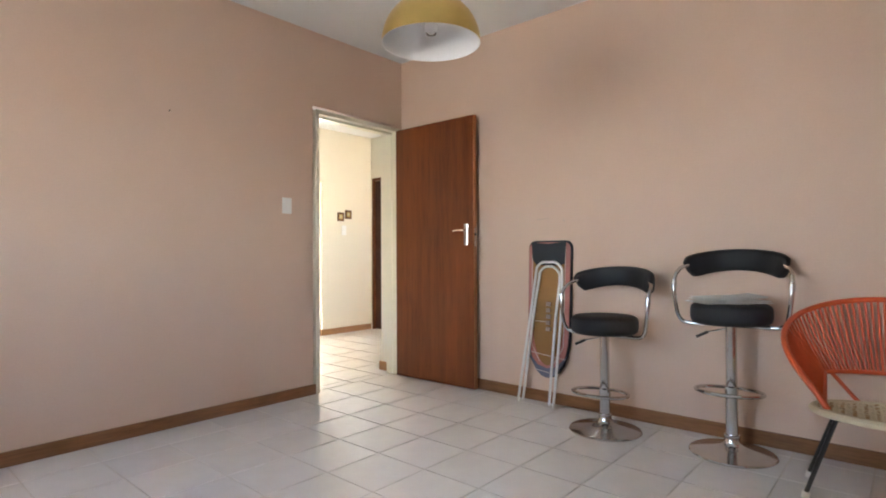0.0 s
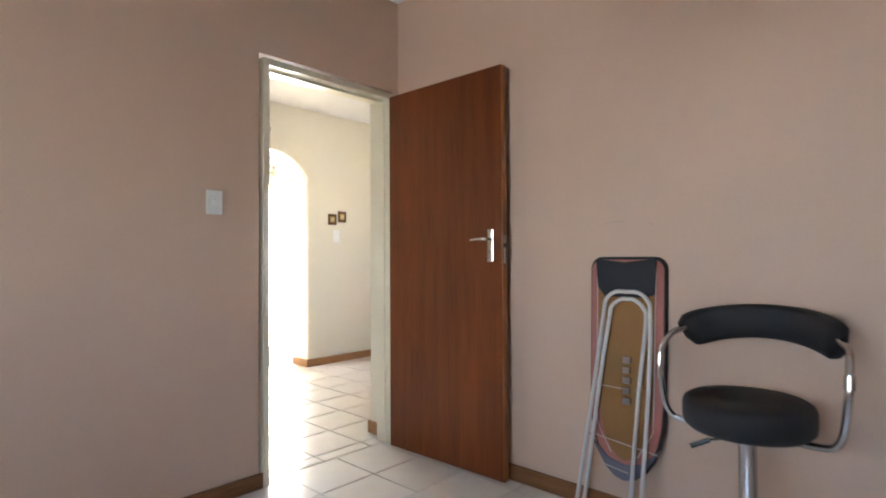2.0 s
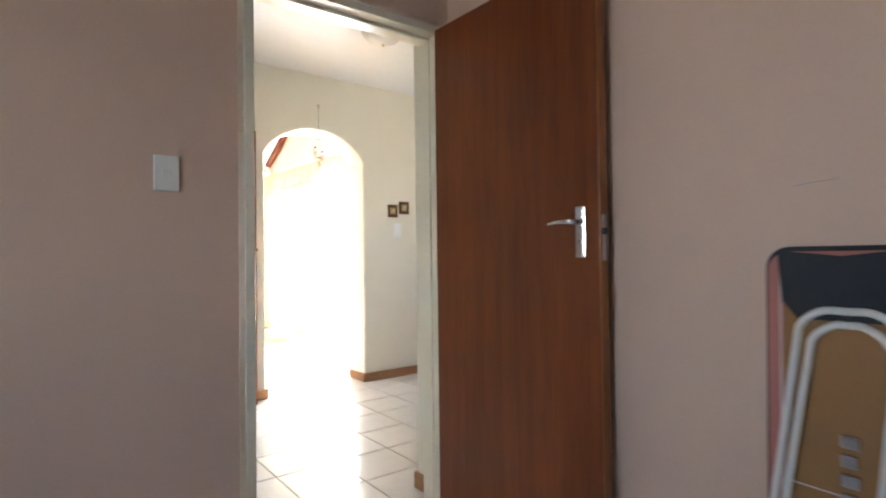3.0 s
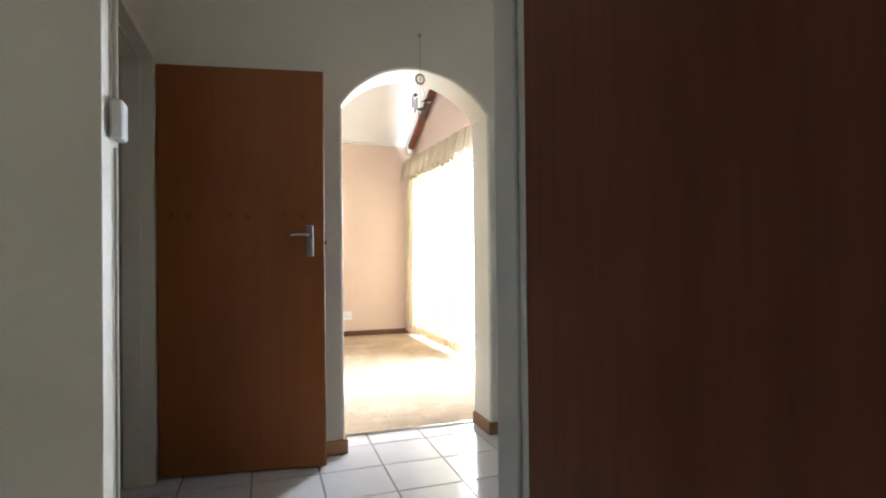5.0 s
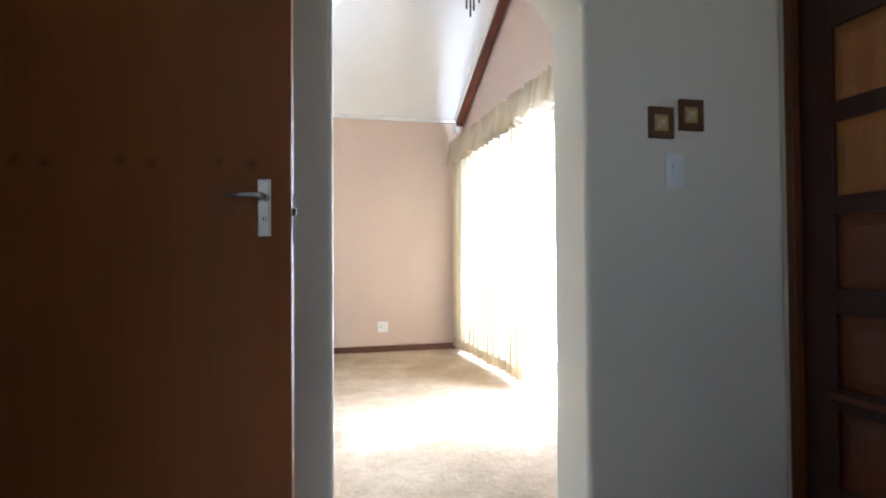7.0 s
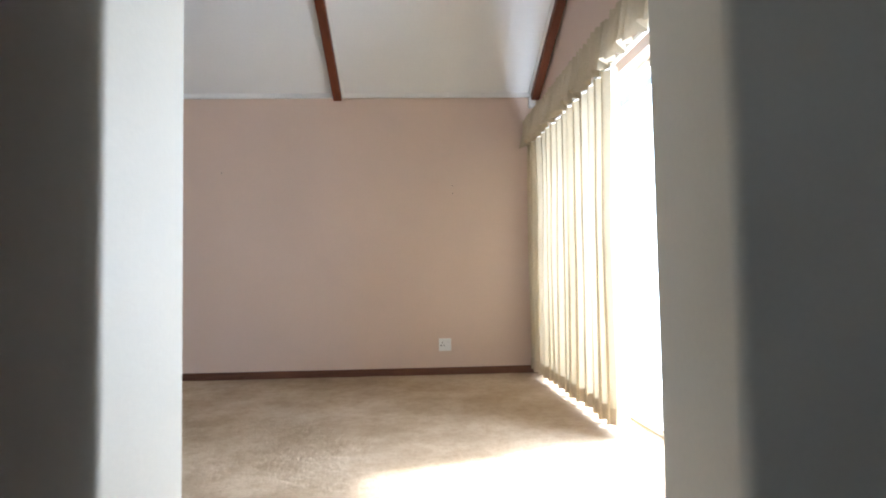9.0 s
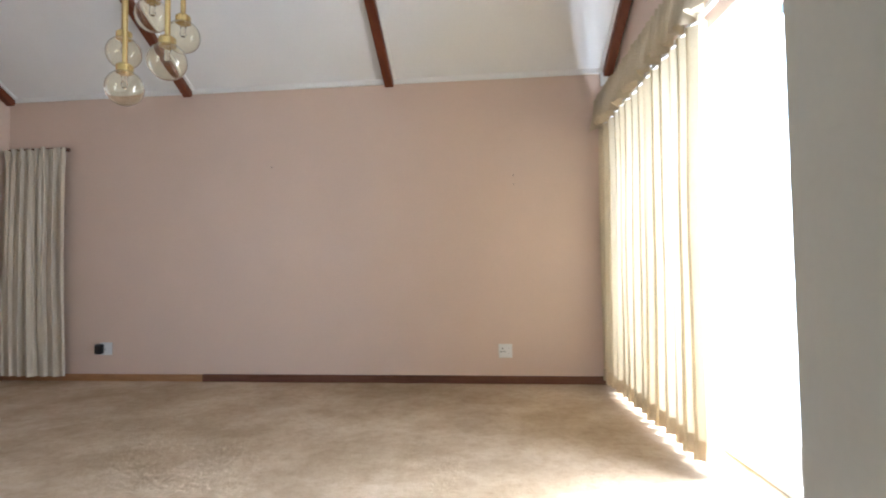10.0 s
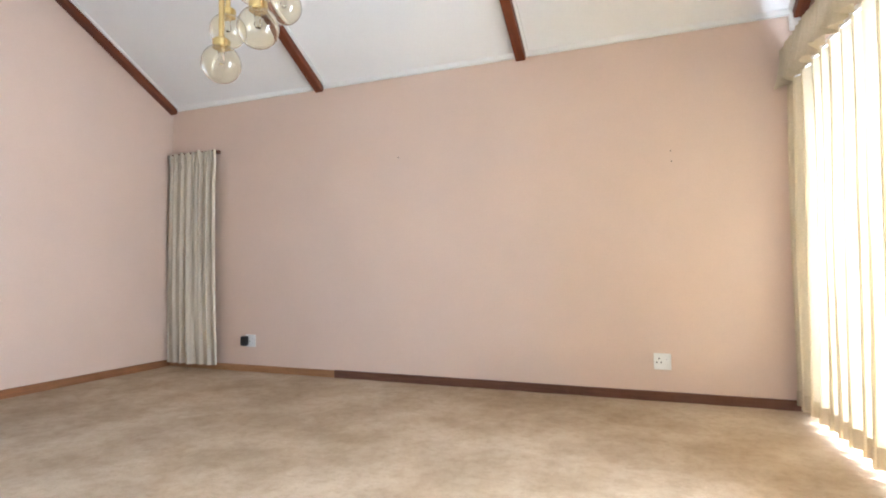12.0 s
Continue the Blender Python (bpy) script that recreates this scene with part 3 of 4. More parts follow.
# knots across the side door's face
for i, kx in enumerate((0.070, 0.150, 0.345, 0.428, 0.605, 0.694)):
    bm = bmesh.new()
    lathe(bm, [(0.0, 0.0010), (0.010, 0.0009), (0.019, 0.0004)], 14)
    k = part("knot", bm, M_KNOT, side_door, "faint dark knot in the veneer")
    k.matrix_local = pose(kx, 0, 1.287 - 0.006 * (i % 2), 90, 0, 0)
    k = part("knot_core", lathe(bmesh.new(), [(0.0, 0.0015), (0.004, 0.0014), (0.007, 0.0010)], 12), M_DOOR, side_door)
    k.matrix_local = pose(kx + 0.002, 0, 1.287 - 0.006 * (i % 2), 90, 0, 0)

# front door
fd = thing("door_3", pose(1.80, 2.245, 0, 0, 0, -90), "closed dark wooden front door with raised panels", "door")
fd["kind"] = "structure"
FW, FH = 0.85, 2.01
cols = [(0.130, 0.385), (0.447, 0.702)]
rows = [(0.21, 0.475), (0.555, 0.815), (0.900, 1.160), (1.225, 1.485), (1.555, 1.820)]
bm = bmesh.new()
xs = [0.0, cols[0][0], cols[0][1], cols[1][0], cols[1][1], FW]
for i in (0, 2, 4):
    box(bm, xs[i], xs[i + 1], 0, 0.042, 0.006, FH, 0.004)
zs = [0.006] + [z for r in rows for z in r] + [FH]
for c0, c1 in cols:
    for j in range(0, len(zs), 2):
        box(bm, c0, c1, 0.001, 0.041, zs[j], zs[j + 1])
part("frame", bm, M_FDOOR, fd)
for ci, (c0, c1) in enumerate(cols):
    for ri, (r0, r1) in enumerate(rows):
        bm = bmesh.new()
        box(bm, c0, c1, 0.016, 0.026, r0, r1)
        cx, cz, hw, hh = (c0 + c1) / 2, (r0 + r1) / 2, (c1 - c0) / 2, (r1 - r0) / 2
        lo = [bm.verts.new((cx + sx * (hw - 0.004), 0.0155, cz + sz * (hh - 0.004))) for sx, sz in ((-1, -1), (1, -1), (1, 1), (-1, 1))]
        hi = [bm.verts.new((cx + sx * (hw - 0.045), 0.003, cz + sz * (hh - 0.045))) for sx, sz in ((-1, -1), (1, -1), (1, 1), (-1, 1))]
        for k in range(4):
            bm.faces.new((lo[k], lo[(k + 1) % 4], hi[(k + 1) % 4], hi[k]))
        bm.faces.new(hi)
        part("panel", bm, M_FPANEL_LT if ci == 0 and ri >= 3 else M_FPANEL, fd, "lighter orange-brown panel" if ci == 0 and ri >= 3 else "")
bm = bmesh.new()
tube(bm, [(0.755, -0.004, 1.172), (0.755, -0.03, 1.172), (0.755, -0.034, 1.172), (0.755, -0.062, 1.172)], [0.011, 0.011, 0.026, 0.024], 18)
part("knob", bm, M_SATIN, fd, "satin steel knob", True)
bm = bmesh.new()
tube(bm, [(0.768, 0.0, 1.285), (0.768, -0.012, 1.285)], 0.026, 20)
part("lock_rose", bm, M_SATIN, fd, "round steel lock", True)
part("keyhole", boxes((0.765, 0.771, -0.0135, -0.0115, 1.276, 1.294)), M_DARKSLOT, fd)
bm = bmesh.new()
box(bm, 0.72, 0.80, -0.006, 0, 1.735, 1.765)
tube(bm, [(0.715, -0.012, 1.75), (0.86, -0.012, 1.75)], 0.006, 8)
part("bolt", bm, M_SATIN, fd, "steel sliding bolt")
bm = bmesh.new()
box(bm, 0.10, FW, -0.012, 0, 0.515, 0.540, 0.003)
part("weather_bar", bm, M_FPANEL, fd)
fdf = thing("door_frame_3", pose(1.78, 2.28, 0, 0, 0, -90), "dark brown wooden front door frame", "door frame")
fdf["kind"] = "structure"
for x0 in (0.0, 0.886):
    part("jamb", box(bmesh.new(), x0, x0 + 0.034, -0.012, 0.11, 0, 2.05, 0.003), M_FPANEL, fdf)
part("head", box(bmesh.new(), 0.034, 0.886, -0.0122, 0.11, 2.015, 2.05, 0.003), M_FPANEL, fdf)

# ---- things: bedroom ----
def bar_stool(name, m, lift, label, seat_r=0.185, back_r=0.262):
    """Chrome pedestal stool; its back lies towards +x. lift raises the gas column."""
    s = thing(name, m, label, "bar stool", "bar stools")
    bm = lathe(bmesh.new(), [(0, 0.0), (0.197, 0.0), (0.199, 0.004), (0.195, 0.009), (0.15, 0.018), (0.09, 0.030), (0.05, 0.045), (0.036, 0.062), (0.036, 0.095), (0, 0.095)], 48)
    part("base", bm, M_CHROME, s, "", True)
    zs = 0.555 + lift
    bm = bmesh.new()
    lathe(bm, [(0.028, 0.09), (0.028, 0.20 + lift), (0.031, 0.205 + lift), (0.031, 0.235 + lift), (0.026, 0.24 + lift), (0.026, zs - 0.018), (0.06, zs - 0.016), (0.07, zs - 0.008)], 28)
    part("column", bm, M_CHROME, s, "", True)
    bm = lathe(bmesh.new(), [(0, zs - 0.006), (0.12, zs - 0.006), (seat_r - 0.018, zs - 0.003), (seat_r - 0.004, zs + 0.010), (seat_r, zs + 0.03), (seat_r, zs + 0.068), (seat_r - 0.006, zs + 0.084), (seat_r - 0.022, zs + 0.094), (0.10, zs + 0.099), (0, zs + 0.10)], 40)
    part("seat", bm, M_BLACK, s, "black padded round seat", True)
    zb = zs + 0.25
    bm = bmesh.new()
    n = 26
    rings = []
    for i in range(n + 1):
        u = -1 + 2 * i / n
        a = u * radians(60)
        taper = max(0.0, 1 - abs(u) ** 14) ** 0.5
        ring = []
        for k in range(14):
            b = k * math.tau / 14
            c, d = math.cos(b), math.sin(b)
            rr = back_r + 0.030 * math.copysign(abs(c) ** 0.6, c) * (0.45 + 0.55 * taper)
            aa = a * (1 + 0.10 * d)
            zz = zb + 0.062 - 0.045 * u * u + 0.058 * math.copysign(abs(d) ** 0.55, d) * (0.55 + 0.45 * taper)
            ring.append(bm.verts.new((rr * math.cos(aa) - 0.03, rr * math.sin(aa), zz)))
        rings.append(ring)
    for p, q in zip(rings, rings[1:]):
        for k in range(14):
            bm.faces.new((p[k], p[(k + 1) % 14], q[(k + 1) % 14], q[k]))
    bm.faces.new(rings[0])
    bm.faces.new(rings[-1][::-1])
    part("backrest", bm, M_BLACK, s, "black padded curved backrest", True)
    for sd in (-1, 1):
        bm = bmesh.new()
        pts = [(0.095, sd * 0.222, zb + 0.035), (0.045, sd * 0.252, zb + 0.014), (-0.005, sd * 0.262, zb - 0.025), (-0.025, sd * 0.263, zb - 0.085), (-0.022, sd * 0.252, zs + 0.06),
               (-0.015, sd * 0.238, zs + 0.012), (-0.005, sd * 0.205, zs - 0.012), (0, sd * 0.10, zs - 0.014), (0, sd * 0.03, zs - 0.014)]
        tube(bm, smooth_path(pts, 5), 0.0105, 10)
        tube(bm, [(-0.018, sd * 0.2635, zb - 0.045), (-0.0245, sd * 0.2635, zb - 0.085)], 0.0135, 10)
        part("armrest", bm, M_CHROME, s, "chrome tube armrest", True)
    bm = bmesh.new()
    fz = 0.222 + lift
    ring = [(-0.055 + 0.150 * math.cos(a), 0.150 * math.sin(a), fz - 0.012 * math.cos(a)) for a in (k * math.tau / 36 for k in range(36))]
    tube(bm, ring, 0.009, 8, closed=True)
    tube(bm, [(0.095, 0, fz - 0.012), (0.03, 0, fz)], 0.009, 8)
    part("footrest", bm, M_CHROME, s, "chrome ring footrest", True)
    bm = bmesh.new()
    tube(bm, [(-0.02, 0.02, zs - 0.03), (-0.05, 0.10, zs - 0.05)], 0.004, 6)
    part("lever", bm, M_CHROME, s)
    bm = bmesh.new()
    tube(bm, [(-0.048, 0.095, zs - 0.049), (-0.07, 0.145, zs - 0.075)], 0.008, 8)
    part("lever_grip", bm, M_BLKMET, s, "black lever grip")
    return s


bar_stool("bar_stool", pose(-0.200, -1.938, 0, 0, 0, -3), 0.0, "black padded chrome bar stool, lowered, beside the ironing board")
bar_stool("bar_stool", pose(-0.130, -2.572, 0, 0, 0, 2), 0.097, "black padded chrome bar stool, raised, holding a newspaper")

paper = thing("newspaper", pose(-0.150, -2.565, 0.7525, 0, 0, -42), "folded grey newspaper lying on a bar stool", "newspaper")
for i, (turn, tip, lift) in enumerate(((-4, 0.0, 0.0), (5, 0.3, 0.0), (-8, -0.3, 0.0), (9, 0.6, 0.01), (-6, 0.9, 0.02))):
    w, d = 0.33 - 0.008 * i, 0.21 - 0.010 * i
    p = part("page", sheet(bmesh.new(), lambda u, v: (w * (u - 0.5), d * (v - 0.5), lift * max(0.0, u - 0.6) ** 1.4 * (0.3 + v) + 0.001 * math.sin(u * 9 + i)), 14, 6), M_PAPER, paper)
    p.matrix_local = pose(0, 0, 0.004 + i * 0.0062, 0, -tip, turn)
    p.modifiers.new("thick", "SOLIDIFY").thickness = 0.0024

# ironing board, folded, leaning on the wall
ib = thing("ironing_board", pose(0.030, -1.432, 0.0, 0, 2.6, 0), "folded ironing board leaning with its underside showing", "ironing board")


def board_outline(hw, z0, z1, r):
    o = []
    for i in range(13):
        a = math.pi + math.pi * i / 12
        o.append((hw * 0.98 * math.cos(a), z0 + 0.30 + 0.30 * math.sin(a) * (1.0 if abs(math.cos(a)) < 0.99 else 1)))
    for i in range(7):
        a = math.pi / 2 * i / 6
        o.append((hw - r + r * math.cos(a), z1 - r + r * math.sin(a)))
    for i in range(7):
        a = math.pi / 2 + math.pi / 2 * i / 6
        o.append((-hw + r + r * math.cos(a), z1 - r + r * math.sin(a)))
    return o


def slab(outline, x0, x1, bev=0.0):
    bm = bmesh.new()
    prism(bm, outline, "x", x0, x1)
    if bev:
        bmesh.ops.bevel(bm, geom=[e for e in bm.edges if len(e.link_faces) == 2 and e.calc_face_angle(0) > 1.0], offset=bev, segments=2, affect="EDGES")
    return bm


part("padding", slab(board_outline(0.161, 0.180, 1.092, 0.05), 0.002, 0.024, 0.005), M_BLKCLOTH, ib, "dark cover over the top side")
part("cover_edge", slab(board_outline(0.154, 0.195, 1.080, 0.045), -0.006, 0.0015), M_PINK, ib, "pink turned-over edge of the cover")
part("panel", slab(board_outline(0.118, 0.262, 1.02, 0.03), -0.011, -0.0065), M_FIBRE, ib, "brown fibreboard underside")
part("top_flap", slab([(-0.128, 1.082), (-0.122, 0.94), (-0.085, 0.925), (0.085, 0.925), (0.118, 0.965), (0.128, 1.082), (0.06, 1.075), (0.0, 1.068), (-0.06, 1.075)], -0.022, -0.0115, 0.003), M_BLKCLOTH, ib, "black cloth flap")
part("nose_pocket", slab([(u, z) for u, z in board_outline(0.155, 0.183, 1.08, 0.04) if z < 0.33] + [(0.155, 0.345), (0.07, 0.262), (0.0, 0.245), (-0.07, 0.262), (-0.155, 0.345)][0:5], -0.0165, -0.0118), M_BLUEGREY, ib, "blue-grey pocket at the narrow end")
bm = bmesh.new()
for sd in (-1, 1):
    tube(bm, smooth_path([(-0.013, sd * 0.125, 1.05), (-0.013, sd * 0.122, 0.7), (-0.013, sd * 0.118, 0.44), (-0.013, sd * 0.112, 0.385), (-0.015, sd * 0.055, 0.285)], 4), 0.0022, 6)
tube(bm, [(-0.018, 0.14, 0.345), (-0.018, -0.14, 0.315)], 0.002, 6)
tube(bm, [(-0.0185, 0.09, 0.232), (-0.0185, -0.02, 0.218)], 0.002, 6)
tube(bm, [(-0.013, 0.10, 0.552), (-0.013, -0.02, 0.548)], 0.0015, 6)
part("piping", bm, M_PIPING, ib)
bm = bmesh.new()
for i in range(5):
    box(bm, -0.030, -0.0115, -0.030 + 0.004 * (i % 2), 0.004, 0.492 + i * 0.041, 0.519 + i * 0.041, 0.003)
part("height_rack", bm, M_SATIN, ib, "notched metal height rack")


def leg_frame(y_foot_l, y_foot_r, x_foot_l, x_foot_r, y_l, y_r, z_top, r):
    bm = bmesh.new()
    pts = [(x_foot_l, y_foot_l, 0.006), (-0.030, (y_foot_l + 2 * y_l) / 3, 0.55), (-0.022, y_l, z_top - 0.09), (-0.022, y_l - 0.012, z_top - 0.03), (-0.022, y_l - 0.05, z_top), (-0.022, (y_l + y_r) / 2, z_top + 0.002),
           (-0.022, y_r + 0.05, z_top), (-0.022, y_r + 0.012, z_top - 0.03), (-0.022, y_r, z_top - 0.09), (-0.030, (y_foot_r + 2 * y_r) / 3, 0.55), (x_foot_r, y_foot_r, 0.006)]
    return tube(bm, smooth_path(pts, 5), r, 10)


part("leg", leg_frame(0.200, -0.100, -0.045, -0.100, 0.090, -0.107, 0.945, 0.0085), M_WHITEM, ib, "white tubular leg frame", True)
part("leg", leg_frame(0.178, -0.020, -0.018, -0.012, 0.066, -0.090, 0.915, 0.0085), M_WHITEM, ib, "white tubular leg frame", True)

# orange cord chair
chair = thing("cord_chair", pose(-0.285, -3.200, 0, 0, 0, 4), "round chair of orange cords with a cream woven seat", "chair")


def back_rail(u):
    a = u * radians(138)
    k = 1 - 0.17 * abs(u) ** 5
    return Vector((0.36 * k * math.cos(a) + 0.03, 0.385 * k * math.sin(a), 0.375 + 0.405 * max(0.0, math.cos(u * math.pi / 2)) ** 0.75))


def low_rail(u):
    """The rail behind the seat; past its ends a strut runs forward to the seat ring on either side."""
    k = min(1.0, abs(u) / 0.46)
    a = math.copysign(k, u) * radians(52)
    p = Vector((0.30 * math.cos(a) + 0.02, 0.30 * math.sin(a), 0.452))
    if abs(u) > 0.46:
        p = p.lerp(back_rail(math.copysign(0.985, u)), (abs(u) - 0.46) / 0.525)
    return p


bm = bmesh.new()
tube(bm, [back_rail(-1 + i / 24) for i in range(49)], 0.013, 10)
tube(bm, [low_rail(-0.46 + 0.92 * i / 24) for i in range(25)], 0.010, 8)
for sd in (-1, 1):
    tube(bm, [low_rail(sd * 0.46), low_rail(sd * 0.97)], 0.010, 8)
part("back_frame", bm, M_ORANGE, chair, "orange wrapped frame", True)
for i in range(72):
    u = -0.94 + 1.88 * i / 71
    p, q = back_rail(u), low_rail(u)
    mid = (p + q) / 2 + Vector((0.012 * math.cos(u * 2), 0.012 * math.sin(u * 2), 0))
    part("cord", tube(bmesh.new(), [p, mid, q], 0.0056, 6), M_ORANGE, chair, "", True)
for sd in (-0.4, 0.4):
    part("back_post", tube(bmesh.new(), [low_rail(sd), (0.19, 0.27 * sd, 0.33)], 0.009, 8), M_ORANGE, chair)
seat_m = pose(-0.055, 0, 0.350, 0, 5, 0) @ Matrix.Diagonal((0.88, 0.87, 1, 1))
ring = [seat_m @ Vector((0.30 * math.cos(k * math.tau / 40), 0.31 * math.sin(k * math.tau / 40), 0)) for k in range(40)]
part("seat_ring", tube(bmesh.new(), ring, 0.016, 8, closed=True), M_CREAMCORD, chair, "cream wrapped seat ring", True)
for i in range(26):
    v = -0.285 + 0.57 * i / 25
    for axis in (0, 1):
        ext = math.sqrt(max(0, 0.305 ** 2 - v * v))
        pts = []
        for k in range(25):
            w = -ext + 2 * ext * k / 24
            dip = -0.03 * (1 - (v * v + w * w) / 0.093)
            wave = 0.0045 * math.cos(math.pi * (w / 0.0228 + i + axis))
            pts.append(seat_m @ Vector(((w, v, dip + wave) if axis else (v, w, dip + wave))))
        part("woven_strip", tube(bmesh.new(), pts, 0.0115, 6), M_TANCORD if (axis and i % 2) else M_CREAMCORD, chair, "", True)
for sx, sy in ((-1, 1), (-1, -1), (1, 1), (1, -1)):
    top, foot = Vector((-0.07 + sx * 0.09, sy * 0.19, 0.328)), Vector((-0.045 + sx * 0.13, sy * 0.295, 0.012))
    leg = part("leg", tube(bmesh.new(), [top + Vector((-sx * 0.06, -sy * 0.05, 0)), top, foot], 0.0092, 8), M_BLKMET, chair, "black steel rod leg", True)
    bm = bmesh.new()
    tube(bm, [foot + (top - foot) * 0.05, foot - Vector((0, 0, 0.012))], 0.014, 8)
    part("foot_cap", bm, M_WHITE, leg, "white plastic cap")

# pendant lamp
pend = thing("pendant_lamp", pose(-1.47, -1.775, 1.868), "gold dome pendant lamp with white inside", "pendant lamp")
R = 0.203
out = [(R * math.cos(a), R * 0.98 * math.sin(a)) for a in (math.pi / 2 * i / 16 for i in range(17))]
part("shade", lathe(bmesh.new(), [(r, z) for r, z in out[:-1]] + [(0, out[-1][1])], 56), M_GOLD, pend, "gold lacquered outside of the dome", True)
inn = [((R - 0.003) * math.cos(a), (R - 0.003) * 0.98 * math.sin(a)) for a in (math.pi / 2 * i / 16 for i in range(17))]
part("lining", lathe(bmesh.new(), [(R, 0), (R - 0.003, 0)] + inn[1:-1] + [(0, inn[-1][1])], 56), M_LINING, pend, "white lacquered lining", True)
bm = lathe(bmesh.new(), [(0, 0.035), (0.02, 0.038), (0.03, 0.06), (0.03, 0.075), (0.018, 0.105), (0.013, 0.12)], 24)
part("bulb", bm, M_BULB, pend, "clear glass bulb", True)
part("holder", lathe(bmesh.new(), [(0.0, 0.12), (0.019, 0.12), (0.019, 0.17), (0.0, 0.195)], 20), M_WHITE, pend)
part("cord", tube(bmesh.new(), [(0, 0, 0.19), (0, 0, BC - 1.868 - 0.03)], 0.0035, 8), M_WHITE, pend)
part("ceiling_rose", lathe(bmesh.new(), [(0, BC - 1.868 - 0.04), (0.03, BC - 1.868 - 0.038), (0.05, BC - 1.868 - 0.005), (0.05, BC - 1.868)], 28), M_WHITE, pend)


# ---- switches, sockets, pictures ----
def wall_switch(name, m, w, h, label, rockers=1):
    """A plate on the wall y=0, facing -y."""
    s = thing(name, m, label, "light switch")
    part("plate", box(bmesh.new(), -w / 2, w / 2, -0.009, 0, -h / 2, h / 2, 0.003), M_WHITE, s)
    for i in range(rockers):
        z = (i - (rockers - 1) / 2) * 0.03
        r = part("rocker", box(bmesh.new(), -0.012, 0.012, -0.004, 0.004, -0.012, 0.012, 0.002), M_WHITE, s)
        r.matrix_local = pose(0, -0.010, z, 8, 0, 0)
    for z in (-h * 0.38, h * 0.38):
        part("screw", tube(bmesh.new(), [(0, -0.0085, z), (0, -0.0098, z)], 0.003, 8), M_WHITE, s)
    return s


wall_switch("light_switch", pose(-1.017, -0.001, 1.345), 0.072, 0.110, "white light switch on the beige bedroom wall")
wall_switch("light_switch", pose(1.307, AY0 - 0.001, 1.329), 0.074, 0.128, "white light switch below two small pictures", 2)


def socket(name, m, label, plug=False):
    s = thing(name, m, label, "power socket")
    part("plate", box(bmesh.new(), -0.057, 0.057, -0.010, 0, -0.057, 0.057, 0.003), M_WHITE, s)
    for x, z in ((-0.022, 0.020), (-0.036, -0.006), (-0.008, -0.006)):
        part("pin_hole", tube(bmesh.new(), [(x, -0.0095, z), (x, -0.0108, z)], 0.0055, 10), M_DARKSLOT, s)
    for z in (0.018, -0.022):
        part("rocker", box(bmesh.new(), 0.020, 0.036, -0.014, -0.008, z - 0.011, z + 0.011, 0.002), M_WHITE, s)
        part("mark", boxes((0.026, 0.030, -0.0148, -0.0138, z - 0.002, z + 0.002)), M_DARKSLOT, s)
    return s


socket("power_socket", pose(0.717, LY1 - 0.001, 0.266), "white wall socket with three round pin holes")
socket("power_socket", pose(-2.862, LY1 - 0.001, 0.280), "white wall socket holding a black plug")
plug = thing("plug_adapter", pose(-2.905, LY1 - 0.011, 0.280), "black plug-in device in the wall socket", "plug")
part("body", box(bmesh.new(), -0.032, 0.030, -0.055, -0.001, -0.045, 0.045, 0.012), M_BLKMET, plug)


def picture(name, m, label):
    p = thing(name, m, label, "picture", "small framed pictures")
    o, i, t = 0.050, 0.030, 0.014
    for x0, x1, z0, z1 in ((-o, o, i, o * 1.14), (-o, o, -o * 1.14, -i), (-o, -i, -i, i), (i, o, -i, i)):
        part("frame_side", box(bmesh.new(), x0, x1, -t, 0, z0, z1, 0.002), M_PICFRAME, p)
    part("mount", boxes((-i, i, -0.008, -0.001, -i, i)), M_PICMAT, p, "gilt mount")
    part("image", boxes((-0.016, 0.016, -0.0095, -0.008, -0.018, 0.018)), M_PICART, p, "pale yellow image")
    return p


picture("picture", pose(1.253, AY0 - 0.001, 1.503), "small dark framed picture with a gilt mount")
picture("picture", pose(1.378, AY0 - 0.001, 1.537), "small dark framed picture hung slightly higher")

# glass bowl on the hall ceiling
cl = thing("ceiling_light", pose(0.50, 1.20, HC), "white frosted glass bowl ceiling light, unlit", "ceiling light")
part("bowl", lathe(bmesh.new(), [(0.0, -0.112), (0.05, -0.108), (0.10, -0.088), (0.135, -0.055), (0.148, -0.018), (0.140, -0.016), (0.0, -0.016)], 36), M_WHITEM, cl, "frosted white glass bowl", True)
part("base_ring", lathe(bmesh.new(), [(0.0, -0.018), (0.152, -0.018), (0.156, -0.010), (0.152, 0.0), (0.0, 0.0)], 36), M_BRASS, cl, "brass base ring", True)
part("finial", lathe(bmesh.new(), [(0, -0.128), (0.008, -0.122), (0.009, -0.112), (0, -0.110)], 12), M_BRASS, cl)

# surface box with its conduit on the hall wall
jb = thing("junction_box", pose(-0.767, 1.235, 1.51, 0, 0, 90), "cream surface-mounted box with a cable conduit", "junction box")
part("box", box(bmesh.new(), -0.042, 0.042, -0.038, 0, -0.062, 0.062, 0.012), M_WHITE, jb)
part("conduit", tube(bmesh.new(), [(0.0, -0.010, 0.06), (0.0, -0.010, HC - 1.51 - 0.001)], 0.009, 8), M_HALL, jb)
part("lower_conduit", tube(bmesh.new(), [(0.02, -0.006, -0.08), (0.02, -0.006, -1.505)], 0.005, 8), M_HALL, jb)

